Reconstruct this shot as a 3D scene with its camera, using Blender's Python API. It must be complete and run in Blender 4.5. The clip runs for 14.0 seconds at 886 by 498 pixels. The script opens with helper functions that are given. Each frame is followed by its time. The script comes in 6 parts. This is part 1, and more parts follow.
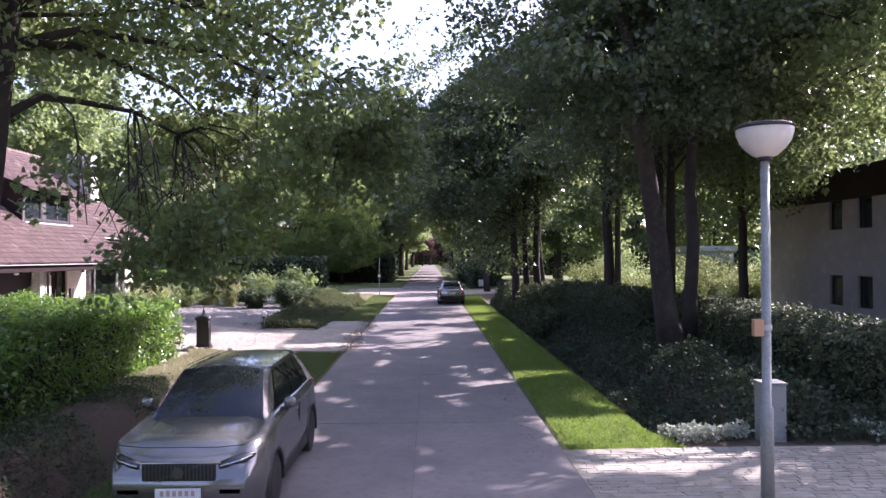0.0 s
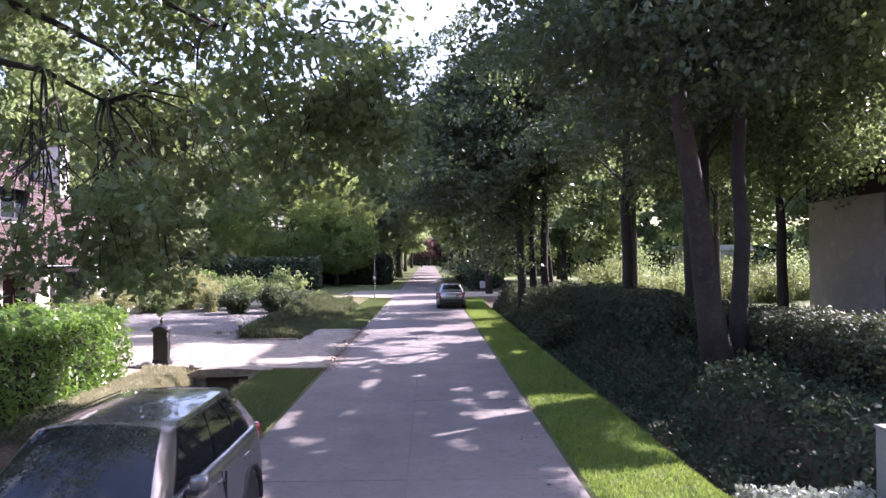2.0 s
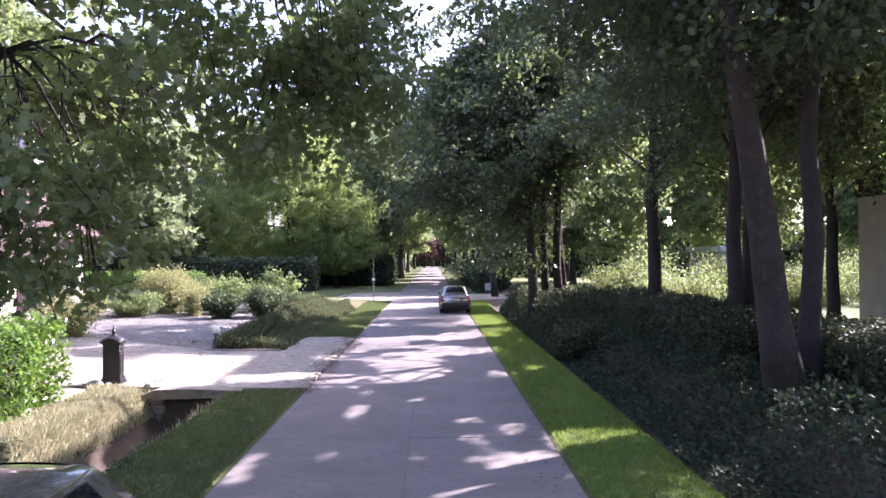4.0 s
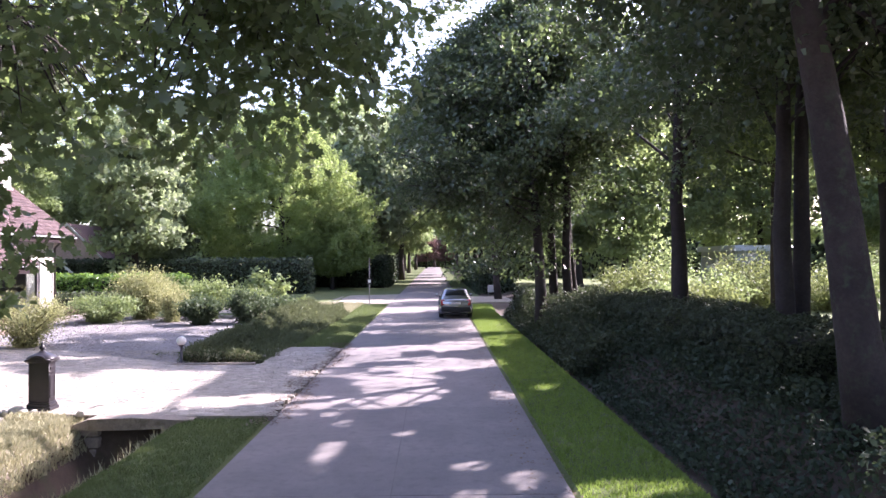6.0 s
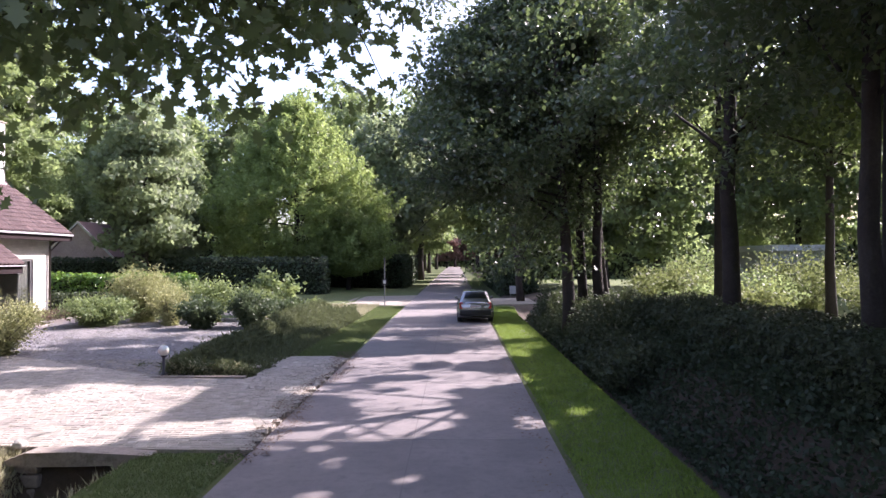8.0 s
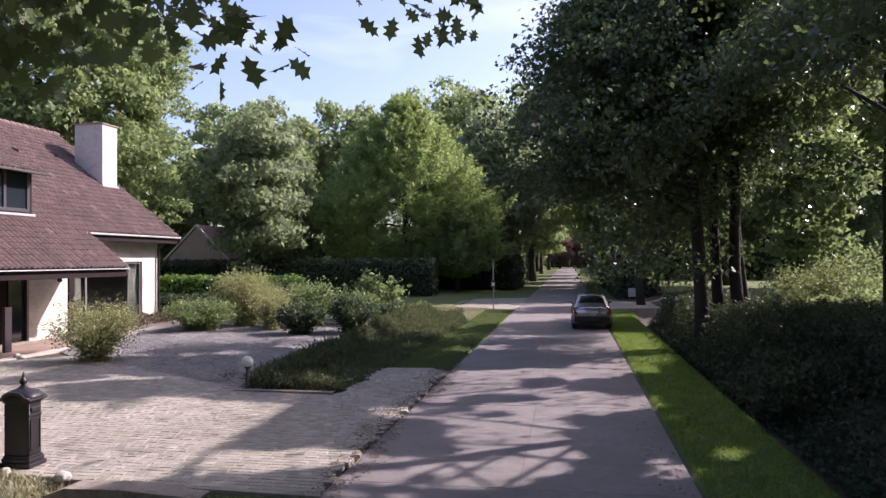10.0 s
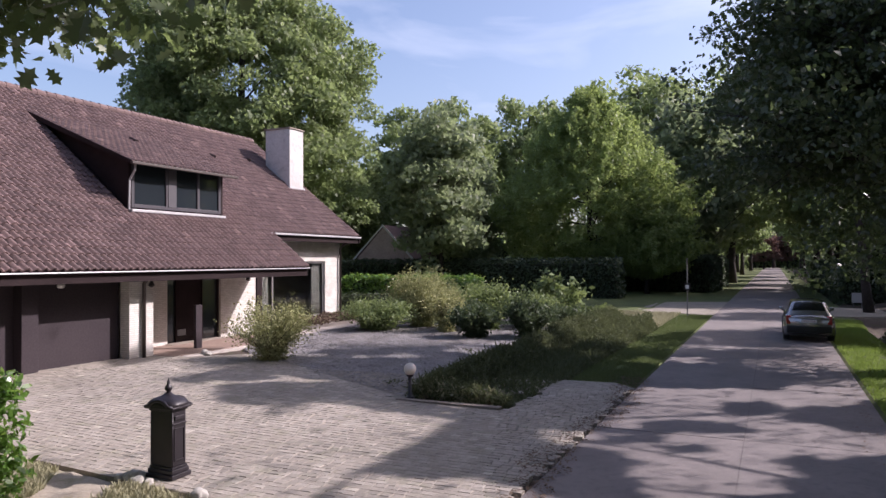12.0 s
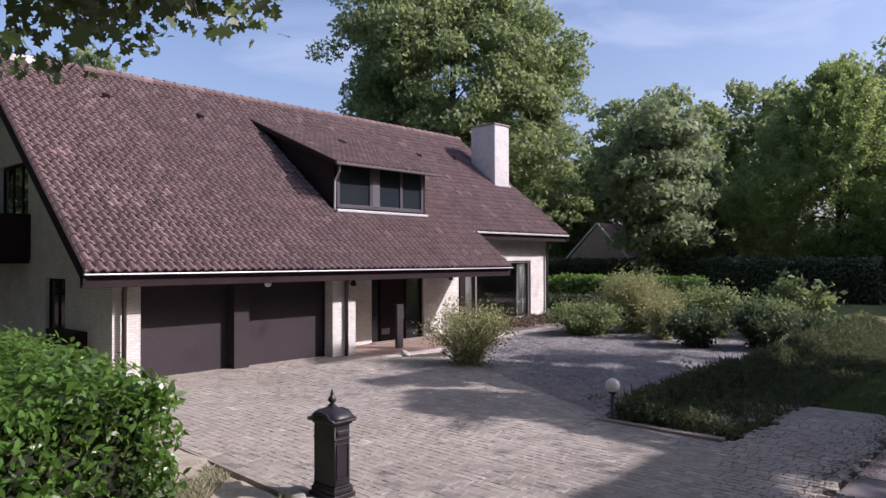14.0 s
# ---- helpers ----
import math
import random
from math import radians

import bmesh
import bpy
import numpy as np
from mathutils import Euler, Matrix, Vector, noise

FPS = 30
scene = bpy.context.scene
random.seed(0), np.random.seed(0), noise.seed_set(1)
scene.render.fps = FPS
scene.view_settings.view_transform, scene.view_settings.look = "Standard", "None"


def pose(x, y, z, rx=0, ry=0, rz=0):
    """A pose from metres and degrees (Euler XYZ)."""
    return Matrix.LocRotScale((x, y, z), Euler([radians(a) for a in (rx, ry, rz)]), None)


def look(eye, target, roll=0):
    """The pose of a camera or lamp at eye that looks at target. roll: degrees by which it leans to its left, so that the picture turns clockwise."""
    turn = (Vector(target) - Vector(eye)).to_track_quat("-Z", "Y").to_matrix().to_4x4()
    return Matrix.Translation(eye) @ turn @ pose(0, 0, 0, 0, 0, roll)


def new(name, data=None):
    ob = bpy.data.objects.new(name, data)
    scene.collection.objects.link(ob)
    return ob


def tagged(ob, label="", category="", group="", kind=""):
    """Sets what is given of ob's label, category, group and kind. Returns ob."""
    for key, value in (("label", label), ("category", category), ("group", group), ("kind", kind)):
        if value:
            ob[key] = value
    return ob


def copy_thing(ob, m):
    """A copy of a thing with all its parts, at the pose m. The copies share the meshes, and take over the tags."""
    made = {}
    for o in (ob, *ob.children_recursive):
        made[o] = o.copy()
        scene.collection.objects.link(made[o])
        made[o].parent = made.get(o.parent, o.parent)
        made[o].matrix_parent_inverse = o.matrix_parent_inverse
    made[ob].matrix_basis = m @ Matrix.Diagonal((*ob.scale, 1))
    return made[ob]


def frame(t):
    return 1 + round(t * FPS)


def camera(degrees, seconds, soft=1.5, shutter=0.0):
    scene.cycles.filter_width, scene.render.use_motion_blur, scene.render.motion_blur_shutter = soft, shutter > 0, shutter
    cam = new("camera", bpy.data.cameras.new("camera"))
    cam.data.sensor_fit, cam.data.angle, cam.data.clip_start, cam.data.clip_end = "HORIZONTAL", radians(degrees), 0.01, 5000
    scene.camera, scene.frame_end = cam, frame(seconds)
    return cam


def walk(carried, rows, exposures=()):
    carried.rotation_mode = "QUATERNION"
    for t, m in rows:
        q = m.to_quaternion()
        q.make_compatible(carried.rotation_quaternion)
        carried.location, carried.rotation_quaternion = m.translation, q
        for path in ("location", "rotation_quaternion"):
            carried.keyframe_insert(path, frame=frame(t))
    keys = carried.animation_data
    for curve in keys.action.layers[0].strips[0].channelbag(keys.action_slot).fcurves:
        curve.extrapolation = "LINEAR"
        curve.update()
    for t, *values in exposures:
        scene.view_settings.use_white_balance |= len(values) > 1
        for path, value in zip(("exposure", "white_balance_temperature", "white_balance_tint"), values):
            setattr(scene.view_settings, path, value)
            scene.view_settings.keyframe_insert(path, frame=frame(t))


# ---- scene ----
cam = camera(63.9, 14.0)
EXPOSURES = ((0.0, 1.78, 6000, 32), (2.5, 2.15, 5950, 33), (4.2, 2.28, 5950, 33), (7.2, 2.02, 5980, 30), (9.3, 1.12, 6230, 27), (12.5, 0.5, 6080, 25.5), (14.0, 0.36, 5960, 25.5))
PATH = [
    (0, (-0.220, 1.058, 3.131), (-0.1782, 3.2571, 3.1559), -0.2),
    (0.5, (-0.196, 1.904, 3.123), (-0.1529, 4.1030, 3.1493), -0.3),
    (1, (-0.185, 2.764, 3.141), (-0.1419, 4.9643, 3.1647), -0.2),
    (1.5, (-0.161, 3.660, 3.103), (-0.1177, 5.8586, 3.1295), -0.3),
    (2, (-0.129, 4.574, 3.092), (-0.0858, 6.7738, 3.1196), -0.4),
    (2.5, (-0.141, 5.401, 3.090), (-0.0979, 7.6010, 3.1174), -0.3),
    (3, (-0.133, 6.213, 3.080), (-0.0913, 8.4128, 3.1086), -0.1),
    (3.5, (-0.101, 6.995, 3.075), (-0.0627, 9.1949, 3.1042), -0.2),
    (4, (-0.066, 7.766, 3.075), (-0.0330, 9.9660, 3.1053), -0.2),
    (6.5, (0.197, 11.391, 3.079), (0.2200, 13.5905, 3.1108), -0.3),
    (7, (0.253, 12.057, 3.064), (0.2662, 14.2571, 3.0954), -0.2),
    (9.5, (0.283, 15.213, 3.124), (0.0209, 17.3965, 3.1548), -0.4),
    (10, (0.251, 15.825, 3.105), (-0.1331, 17.9905, 3.1394), -0.4),
    (10.5, (0.198, 16.419, 3.121), (-0.3124, 18.5581, 3.1548), -0.3),
    (11, (0.119, 16.986, 3.138), (-0.5346, 19.0861, 3.1713), -0.3),
    (11.5, (0.090, 17.326, 3.132), (-0.6952, 19.3820, 3.1669), -0.3),
    (12, (0.042, 17.677, 3.131), (-0.8866, 19.6713, 3.1669), -0.3),
    (12.5, (-0.025, 18.076, 3.142), (-1.0945, 19.9991, 3.1757), -0.4),
    (13, (-0.153, 18.515, 3.145), (-1.3618, 20.3522, 3.1790), -0.3),
    (13.5, (-0.307, 18.932, 3.149), (-1.6478, 20.6756, 3.1834), -0.4),
    (14, (-0.464, 19.351, 3.143), (-1.9459, 20.9759, 3.1790), -0.2),
]
walk(cam, [(t, look(eye, target, roll)) for t, eye, target, roll in PATH], EXPOSURES)

# ------------------------------------------------------------------ world and light
SUN_EL, SUN_AZ = 36.0, 34.0          # elevation; turn from +x towards +y
sun_dir = Vector((math.cos(radians(SUN_AZ)) * math.cos(radians(SUN_EL)), math.sin(radians(SUN_AZ)) * math.cos(radians(SUN_EL)), math.sin(radians(SUN_EL))))
world = bpy.data.worlds.new("world")
scene.world = world
world.use_nodes = True
wn = world.node_tree
sky = wn.nodes.new("ShaderNodeTexSky")
sky.sky_type, sky.sun_disc = "NISHITA", False
sky.sun_elevation, sky.sun_rotation = radians(SUN_EL), radians(90 - SUN_AZ)
sky.air_density, sky.dust_density, sky.ozone_density = 1.0, 2.6, 0.7
wisp_place = wn.nodes.new("ShaderNodeMapping")
wisp_place.inputs["Scale"].default_value = (2.2, 1.4, 7.0)
wn.links.new(wn.nodes.new("ShaderNodeTexCoord").outputs["Generated"], wisp_place.inputs[0])
wisp = wn.nodes.new("ShaderNodeTexNoise")
wisp.inputs["Scale"].default_value, wisp.inputs["Detail"].default_value, wisp.inputs["Distortion"].default_value = 1.3, 7, 0.6
wn.links.new(wisp_place.outputs[0], wisp.inputs["Vector"])
wisp_ramp = wn.nodes.new("ShaderNodeValToRGB")
wisp_ramp.color_ramp.elements[0].position, wisp_ramp.color_ramp.elements[1].position = 0.5, 0.78
wisp_ramp.color_ramp.elements[1].color = (0.45, 0.45, 0.45, 1)
wn.links.new(wisp.outputs[0], wisp_ramp.inputs[0])
cirrus = wn.nodes.new("ShaderNodeMix")
cirrus.data_type = "RGBA"
wn.links.new(wisp_ramp.outputs[0], cirrus.inputs[0])
wn.links.new(sky.outputs[0], cirrus.inputs[6])
cirrus.inputs[7].default_value = (6.5, 6.8, 7.2, 1)
wn.links.new(cirrus.outputs[2], wn.nodes["Background"].inputs[0])
wn.nodes["Background"].inputs[1].default_value = 0.135
sun = bpy.data.lights.new("sun", "SUN")
sun.energy, sun.angle, sun.color = 4.9, radians(0.6), (1.0, 0.94, 0.85)
sun_ob = new("sun", sun)
sun_ob.matrix_world = look(sun_dir * 100, (0, 0, 0))

# ------------------------------------------------------------------ material helpers
def nodes_of(name):
    m = bpy.data.materials.new(name)
    m.use_nodes = True
    t = m.node_tree
    return m, t, t.nodes["Principled BSDF"]


def noise_node(t, scale, detail=4, rough=0.6, coord=None):
    n = t.nodes.new("ShaderNodeTexNoise")
    n.inputs["Scale"].default_value, n.inputs["Detail"].default_value, n.inputs["Roughness"].default_value = scale, detail, rough
    if coord is None:
        coord = t.nodes.new("ShaderNodeNewGeometry").outputs["Position"]
    t.links.new(coord, n.inputs["Vector"])
    return n


def ramp(t, fac, stops):
    r = t.nodes.new("ShaderNodeValToRGB")
    e = r.color_ramp.elements
    while len(e) < len(stops):
        e.new(0.5)
    for k, (p, c) in enumerate(stops):
        e[k].position, e[k].color = p, (*c, 1)
    t.links.new(fac, r.inputs[0])
    return r


def mix(t, a, b, fac, mode="MIX"):
    n = t.nodes.new("ShaderNodeMix")
    n.data_type, n.blend_type = "RGBA", mode
    for sock, v in ((n.inputs[6], a), (n.inputs[7], b)):
        if isinstance(v, tuple):
            sock.default_value = (*v, 1)
        else:
            t.links.new(v, sock)
    if isinstance(fac, float):
        n.inputs[0].default_value = fac
    else:
        t.links.new(fac, n.inputs[0])
    return n.outputs[2]


def bump(t, bsdf, height, strength, distance):
    b = t.nodes.new("ShaderNodeBump")
    b.inputs["Strength"].default_value, b.inputs["Distance"].default_value = strength, distance
    t.links.new(height, b.inputs["Height"])
    t.links.new(b.outputs[0], bsdf.inputs["Normal"])


def surface(name, c1, c2, coarse=0.6, fine=14.0, rough=0.85, relief=0.3, depth=0.01, stain=None, metal=0.0, island=0.0, obj_random=0.0, spec=0.4, spot=4.3, edge=(0.52, 0.68)):
    """Two scales of noise between two colours, an optional stain colour, and fine relief."""
    m, t, p = nodes_of(name)
    big, small = noise_node(t, coarse, 5, 0.65), noise_node(t, fine, 5, 0.7)
    col = mix(t, c1, c2, ramp(t, big.outputs[0], [(0.3, (0, 0, 0)), (0.7, (1, 1, 1))]).outputs[0])
    grain = ramp(t, small.outputs[0], [(0.25, (0.72, 0.72, 0.72)), (0.75, (1.22, 1.22, 1.22))])
    col = mix(t, col, grain.outputs[0], 1.0, "MULTIPLY")
    if stain:
        spots = noise_node(t, coarse * spot, 6, 0.7)
        col = mix(t, col, stain, ramp(t, spots.outputs[0], [(edge[0], (0, 0, 0)), (edge[1], (0.8, 0.8, 0.8))]).outputs[0])
    if island or obj_random:
        if island:
            rnd = t.nodes.new("ShaderNodeNewGeometry").outputs["Random Per Island"]
        else:
            rnd = t.nodes.new("ShaderNodeObjectInfo").outputs["Random"]
        k = island or obj_random
        col = mix(t, col, ramp(t, rnd, [(0.0, (1 - k, 1 - k, 1 - k)), (0.5, (1, 1 - 0.12 * k, 1 - 0.2 * k)), (0.965, (1 + k, 1 + k, 1 + k)), (1.0, (1 + 3.5 * k, 1 + 3.5 * k, 1 + 3.3 * k))]).outputs[0], 1.0, "MULTIPLY")
    t.links.new(col, p.inputs["Base Color"])
    p.inputs["Roughness"].default_value, p.inputs["Metallic"].default_value = rough, metal
    p.inputs["Specular IOR Level"].default_value = spec
    if relief:
        bump(t, p, small.outputs[0], relief, depth)
    return m


def plain(name, c, rough=0.5, metal=0.0, coat=0.0, spec=0.5):
    m, t, p = nodes_of(name)
    n = noise_node(t, 9.0, 4, 0.6)
    col = mix(t, tuple(v * 0.86 for v in c), tuple(min(v * 1.12, 1) for v in c), n.outputs[0])
    t.links.new(col, p.inputs["Base Color"])
    p.inputs["Roughness"].default_value, p.inputs["Metallic"].default_value, p.inputs["Coat Weight"].default_value = rough, metal, coat
    p.inputs["Specular IOR Level"].default_value = spec
    return m


def leaf_mat(name, dark, light, through_col, gloss=0.45, share=0.42):
    """Leaf blades: colour differs from leaf to leaf, and light passes through them."""
    m, t, p = nodes_of(name)
    grey = lambda c, k: tuple(v * (1 - k) + k * (0.3 * c[0] + 0.6 * c[1] + 0.1 * c[2]) for v in c)
    dark, light, through_col = grey(dark, 0.24), grey(light, 0.24), grey(through_col, 0.2)
    g = t.nodes.new("ShaderNodeNewGeometry")
    big = noise_node(t, 0.35, 3, 0.5, g.outputs["Position"])
    f = t.nodes.new("ShaderNodeMath")
    f.operation, f.use_clamp = "MULTIPLY_ADD", True
    t.links.new(g.outputs["Random Per Island"], f.inputs[0])
    f.inputs[1].default_value = 0.6
    t.links.new(big.outputs[0], f.inputs[2])
    sub = t.nodes.new("ShaderNodeMath")
    sub.operation = "SUBTRACT"
    t.links.new(f.outputs[0], sub.inputs[0])
    sub.inputs[1].default_value = 0.3
    col = mix(t, dark, light, sub.outputs[0])
    t.links.new(col, p.inputs["Base Color"])
    p.inputs["Roughness"].default_value, p.inputs["Specular IOR Level"].default_value = gloss, (0.35 if gloss < 0.3 else 0.5 if gloss < 0.45 else 0.25)
    tr = t.nodes.new("ShaderNodeBsdfTranslucent")
    t.links.new(mix(t, through_col, light, 0.25), tr.inputs["Color"])
    ms = t.nodes.new("ShaderNodeMixShader")
    ms.inputs[0].default_value = share
    t.links.new(p.outputs[0], ms.inputs[1])
    t.links.new(tr.outputs[0], ms.inputs[2])
    t.links.new(ms.outputs[0], t.nodes["Material Output"].inputs["Surface"])
    return m


def glass_mat(name, tint=(0.02, 0.025, 0.03), rough=0.03):
    m, t, p = nodes_of(name)
    p.inputs["Base Color"].default_value = (*tint, 1)
    p.inputs["Roughness"].default_value, p.inputs["Specular IOR Level"].default_value = rough, 0.6
    p.inputs["Transmission Weight"].default_value, p.inputs["IOR"].default_value = 0.0, 1.5
    return m


def clear_glass(name):
    m, t, p = nodes_of(name)
    p.inputs["Base Color"].default_value = (0.75, 0.78, 0.78, 1)
    p.inputs["Roughness"].default_value, p.inputs["Transmission Weight"].default_value, p.inputs["IOR"].default_value = 0.02, 1.0, 1.45
    return m


M_concrete = surface("road_concrete", (0.176, 0.154, 0.150), (0.244, 0.212, 0.204), 0.7, 60, 0.92, 0.5, 0.008, (0.140, 0.123, 0.118), obj_random=0.03, spot=9.0, edge=(0.50, 0.72))
M_joint = surface("joint_tar", (0.145, 0.125, 0.12), (0.19, 0.165, 0.158), 1.5, 25, 0.95)
M_soil = surface("forest_soil", (0.055, 0.038, 0.030), (0.105, 0.078, 0.058), 0.35, 9, 0.95, 0.6, 0.03, (0.06, 0.075, 0.03))
M_turf = surface("turf_soil", (0.075, 0.095, 0.03), (0.12, 0.145, 0.045), 0.5, 11, 0.95, 0.6, 0.03)
M_dry = surface("dry_grass_soil", (0.30, 0.255, 0.20), (0.38, 0.33, 0.265), 0.6, 14, 0.95, 0.6, 0.03, (0.2, 0.19, 0.09))
M_cobble = surface("cobble_stone", (0.262, 0.232, 0.198), (0.350, 0.312, 0.270), 0.45, 30, 0.9, 0.45, 0.006, (0.235, 0.222, 0.165), island=0.13)
M_cobble1 = surface("cobble_stone_single", (0.262, 0.232, 0.198), (0.350, 0.312, 0.270), 0.45, 30, 0.9, 0.45, 0.006, (0.235, 0.222, 0.165), obj_random=0.13)
M_sand = surface("joint_sand", (0.25, 0.215, 0.18), (0.33, 0.29, 0.245), 0.8, 30, 0.95, 0.5, 0.01, (0.15, 0.145, 0.09))
M_gravel = surface("slate_chippings", (0.205, 0.192, 0.195), (0.30, 0.285, 0.285), 0.7, 45, 0.9, 0.9, 0.02, (0.16, 0.15, 0.12), island=0.3)
M_plaster = surface("white_plaster", (0.46, 0.44, 0.43), (0.56, 0.54, 0.52), 0.8, 22, 0.9, 0.2, 0.004, (0.36, 0.34, 0.33))
M_tile = surface("clay_tile", (0.128, 0.086, 0.083), (0.158, 0.107, 0.101), 0.9, 24, 0.8, 0.4, 0.006, (0.27, 0.235, 0.22), island=0.2, spot=16.0, edge=(0.64, 0.72))
M_tile1 = surface("clay_tile_single", (0.128, 0.086, 0.083), (0.158, 0.107, 0.101), 0.9, 24, 0.8, 0.4, 0.006, (0.27, 0.235, 0.22), obj_random=0.2, spot=16.0, edge=(0.64, 0.72))
M_darkwood = surface("dark_stained_wood", (0.018, 0.011, 0.012), (0.030, 0.019, 0.020), 1.0, 30, 0.75, 0.2, 0.003, spec=0.15)
M_garage = surface("brown_door_paint", (0.038, 0.029, 0.034), (0.047, 0.037, 0.041), 0.7, 18, 0.6, 0.08, 0.002, spec=0.2)
M_gutter = plain("zinc_gutter", (0.46, 0.45, 0.46), 0.4, 0.3)
M_pipe = plain("brown_pipe", (0.06, 0.045, 0.04), 0.5)
M_frame = plain("grey_frame", (0.16, 0.15, 0.15), 0.5)
M_whiteframe = plain("white_frame", (0.66, 0.65, 0.63), 0.5)
M_glass = glass_mat("dark_window_glass")
# room walls near-black, so the dimness behind windows is put into the colour
M_inside = plain("unlit_interior", (0.03, 0.028, 0.027), 0.9)
M_curtain = surface("linen_curtain", (0.55, 0.52, 0.48), (0.66, 0.63, 0.58), 2.0, 60, 0.95, 0.2, 0.003)
M_iron = surface("cast_iron_paint", (0.022, 0.018, 0.022), (0.034, 0.028, 0.033), 3.0, 60, 0.42, 0.12, 0.002)
M_stone = surface("field_stone", (0.33, 0.31, 0.28), (0.46, 0.43, 0.39), 2.0, 30, 0.9, 0.5, 0.01)
M_culvert = surface("old_concrete", (0.23, 0.185, 0.155), (0.32, 0.27, 0.23), 1.2, 22, 0.95, 0.5, 0.01, (0.15, 0.12, 0.09))
M_bark = surface("grey_brown_bark", (0.042, 0.031, 0.029), (0.082, 0.062, 0.056), 1.2, 16, 0.95, 0.9, 0.03, (0.07, 0.08, 0.05))
M_bark2 = surface("dark_bark", (0.028, 0.022, 0.021), (0.060, 0.048, 0.044), 1.2, 16, 0.95, 0.9, 0.03)
M_twig = surface("twig_bark", (0.07, 0.055, 0.042), (0.12, 0.095, 0.07), 2.0, 30, 0.95, 0.3, 0.01)
# solid hedge cores: the shade among the leaves is put into this colour
M_core = surface("hedge_inner_shade", (0.018, 0.022, 0.012), (0.03, 0.035, 0.018), 2.0, 15, 0.95, 0.6, 0.03)
L_oak = leaf_mat("oak_leaf", (0.050, 0.082, 0.028), (0.150, 0.206, 0.057), (0.32, 0.45, 0.08), 0.40, 0.36)
# one maple leaf twice: shade put into the first colour, sun into the second
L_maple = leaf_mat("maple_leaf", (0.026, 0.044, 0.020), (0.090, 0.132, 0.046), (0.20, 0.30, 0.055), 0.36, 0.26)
L_maplelit = leaf_mat("sunlit_maple_leaf", (0.060, 0.095, 0.030), (0.160, 0.215, 0.065), (0.34, 0.46, 0.09), 0.42, 0.40)
L_horn = leaf_mat("hornbeam_leaf", (0.078, 0.132, 0.028), (0.245, 0.330, 0.070), (0.44, 0.58, 0.09))
L_far = leaf_mat("woodland_leaf", (0.068, 0.105, 0.037), (0.220, 0.275, 0.100), (0.36, 0.49, 0.115))
L_silver = leaf_mat("pale_leaf", (0.095, 0.132, 0.060), (0.265, 0.315, 0.155), (0.32, 0.42, 0.15))
L_laurel = leaf_mat("laurel_leaf", (0.008, 0.032, 0.001), (0.100, 0.240, 0.001), (0.46, 0.80, 0.01), 0.28, 0.24)
L_beechhedge = leaf_mat("beech_hedge_leaf", (0.036, 0.052, 0.025), (0.082, 0.104, 0.046), (0.13, 0.18, 0.055), 0.6, 0.22)
L_ivy = leaf_mat("ivy_leaf", (0.022, 0.040, 0.020), (0.066, 0.100, 0.048), (0.120, 0.180, 0.060), 0.55, 0.2)
L_ground = leaf_mat("ground_cover_leaf", (0.031, 0.058, 0.023), (0.089, 0.130, 0.052), (0.156, 0.229, 0.062), 0.5, 0.25)
L_heath = leaf_mat("heath_leaf", (0.044, 0.058, 0.022), (0.142, 0.162, 0.056), (0.17, 0.21, 0.06), 0.85, 0.25)
L_yellow = leaf_mat("yellow_green_leaf", (0.19, 0.20, 0.062), (0.40, 0.40, 0.14), (0.50, 0.52, 0.13), 0.6, 0.3)
L_shrub = leaf_mat("shrub_leaf", (0.062, 0.104, 0.030), (0.215, 0.290, 0.082), (0.40, 0.52, 0.10), 0.5, 0.3)
L_red = leaf_mat("copper_beech_leaf", (0.12, 0.06, 0.05), (0.24, 0.13, 0.10), (0.3, 0.13, 0.09), 0.5, 0.3)
L_grass = leaf_mat("grass_blade", (0.066, 0.126, 0.005), (0.145, 0.240, 0.010), (0.36, 0.53, 0.01), 0.6, 0.35)
L_verge = leaf_mat("verge_grass_blade", (0.060, 0.090, 0.026), (0.115, 0.155, 0.045), (0.22, 0.30, 0.05), 0.65, 0.35)
L_drygrass = leaf_mat("dry_grass_blade", (0.24, 0.235, 0.11), (0.47, 0.43, 0.25), (0.45, 0.42, 0.2), 0.7, 0.3)
L_bright = leaf_mat("sunlit_shrub_leaf", (0.060, 0.086, 0.022), (0.180, 0.220, 0.056), (0.30, 0.36, 0.07), 0.5, 0.35)
L_pale = leaf_mat("variegated_leaf", (0.13, 0.17, 0.12), (0.42, 0.45, 0.38), (0.4, 0.45, 0.3), 0.6, 0.2)

# ------------------------------------------------------------------ mesh helpers
def to_mesh(name, bm, material, smooth=False):
    me = bpy.data.meshes.new(name)
    bm.to_mesh(me)
    bm.free()
    me.materials.append(material)
    if smooth:
        for p in me.polygons:
            p.use_smooth = True
    return me


def part(name, bm, material, parent, label="", smooth=False):
    ob = new(name, to_mesh(name, bm, material, smooth))
    ob.parent = parent
    if label:
        tagged(ob, label)
    return ob


def solo(name, bm, material, label, category, kind="", group="", smooth=False):
    return tagged(new(name, to_mesh(name, bm, material, smooth)), label, category, group, kind)


def holder(name, label, category, place=(0, 0, 0), turn=0, group="", kind=""):
    e = new(name)
    e.empty_display_size = 0.2
    e.matrix_basis = pose(*place, 0, 0, turn)
    return tagged(e, label, category, group, kind)


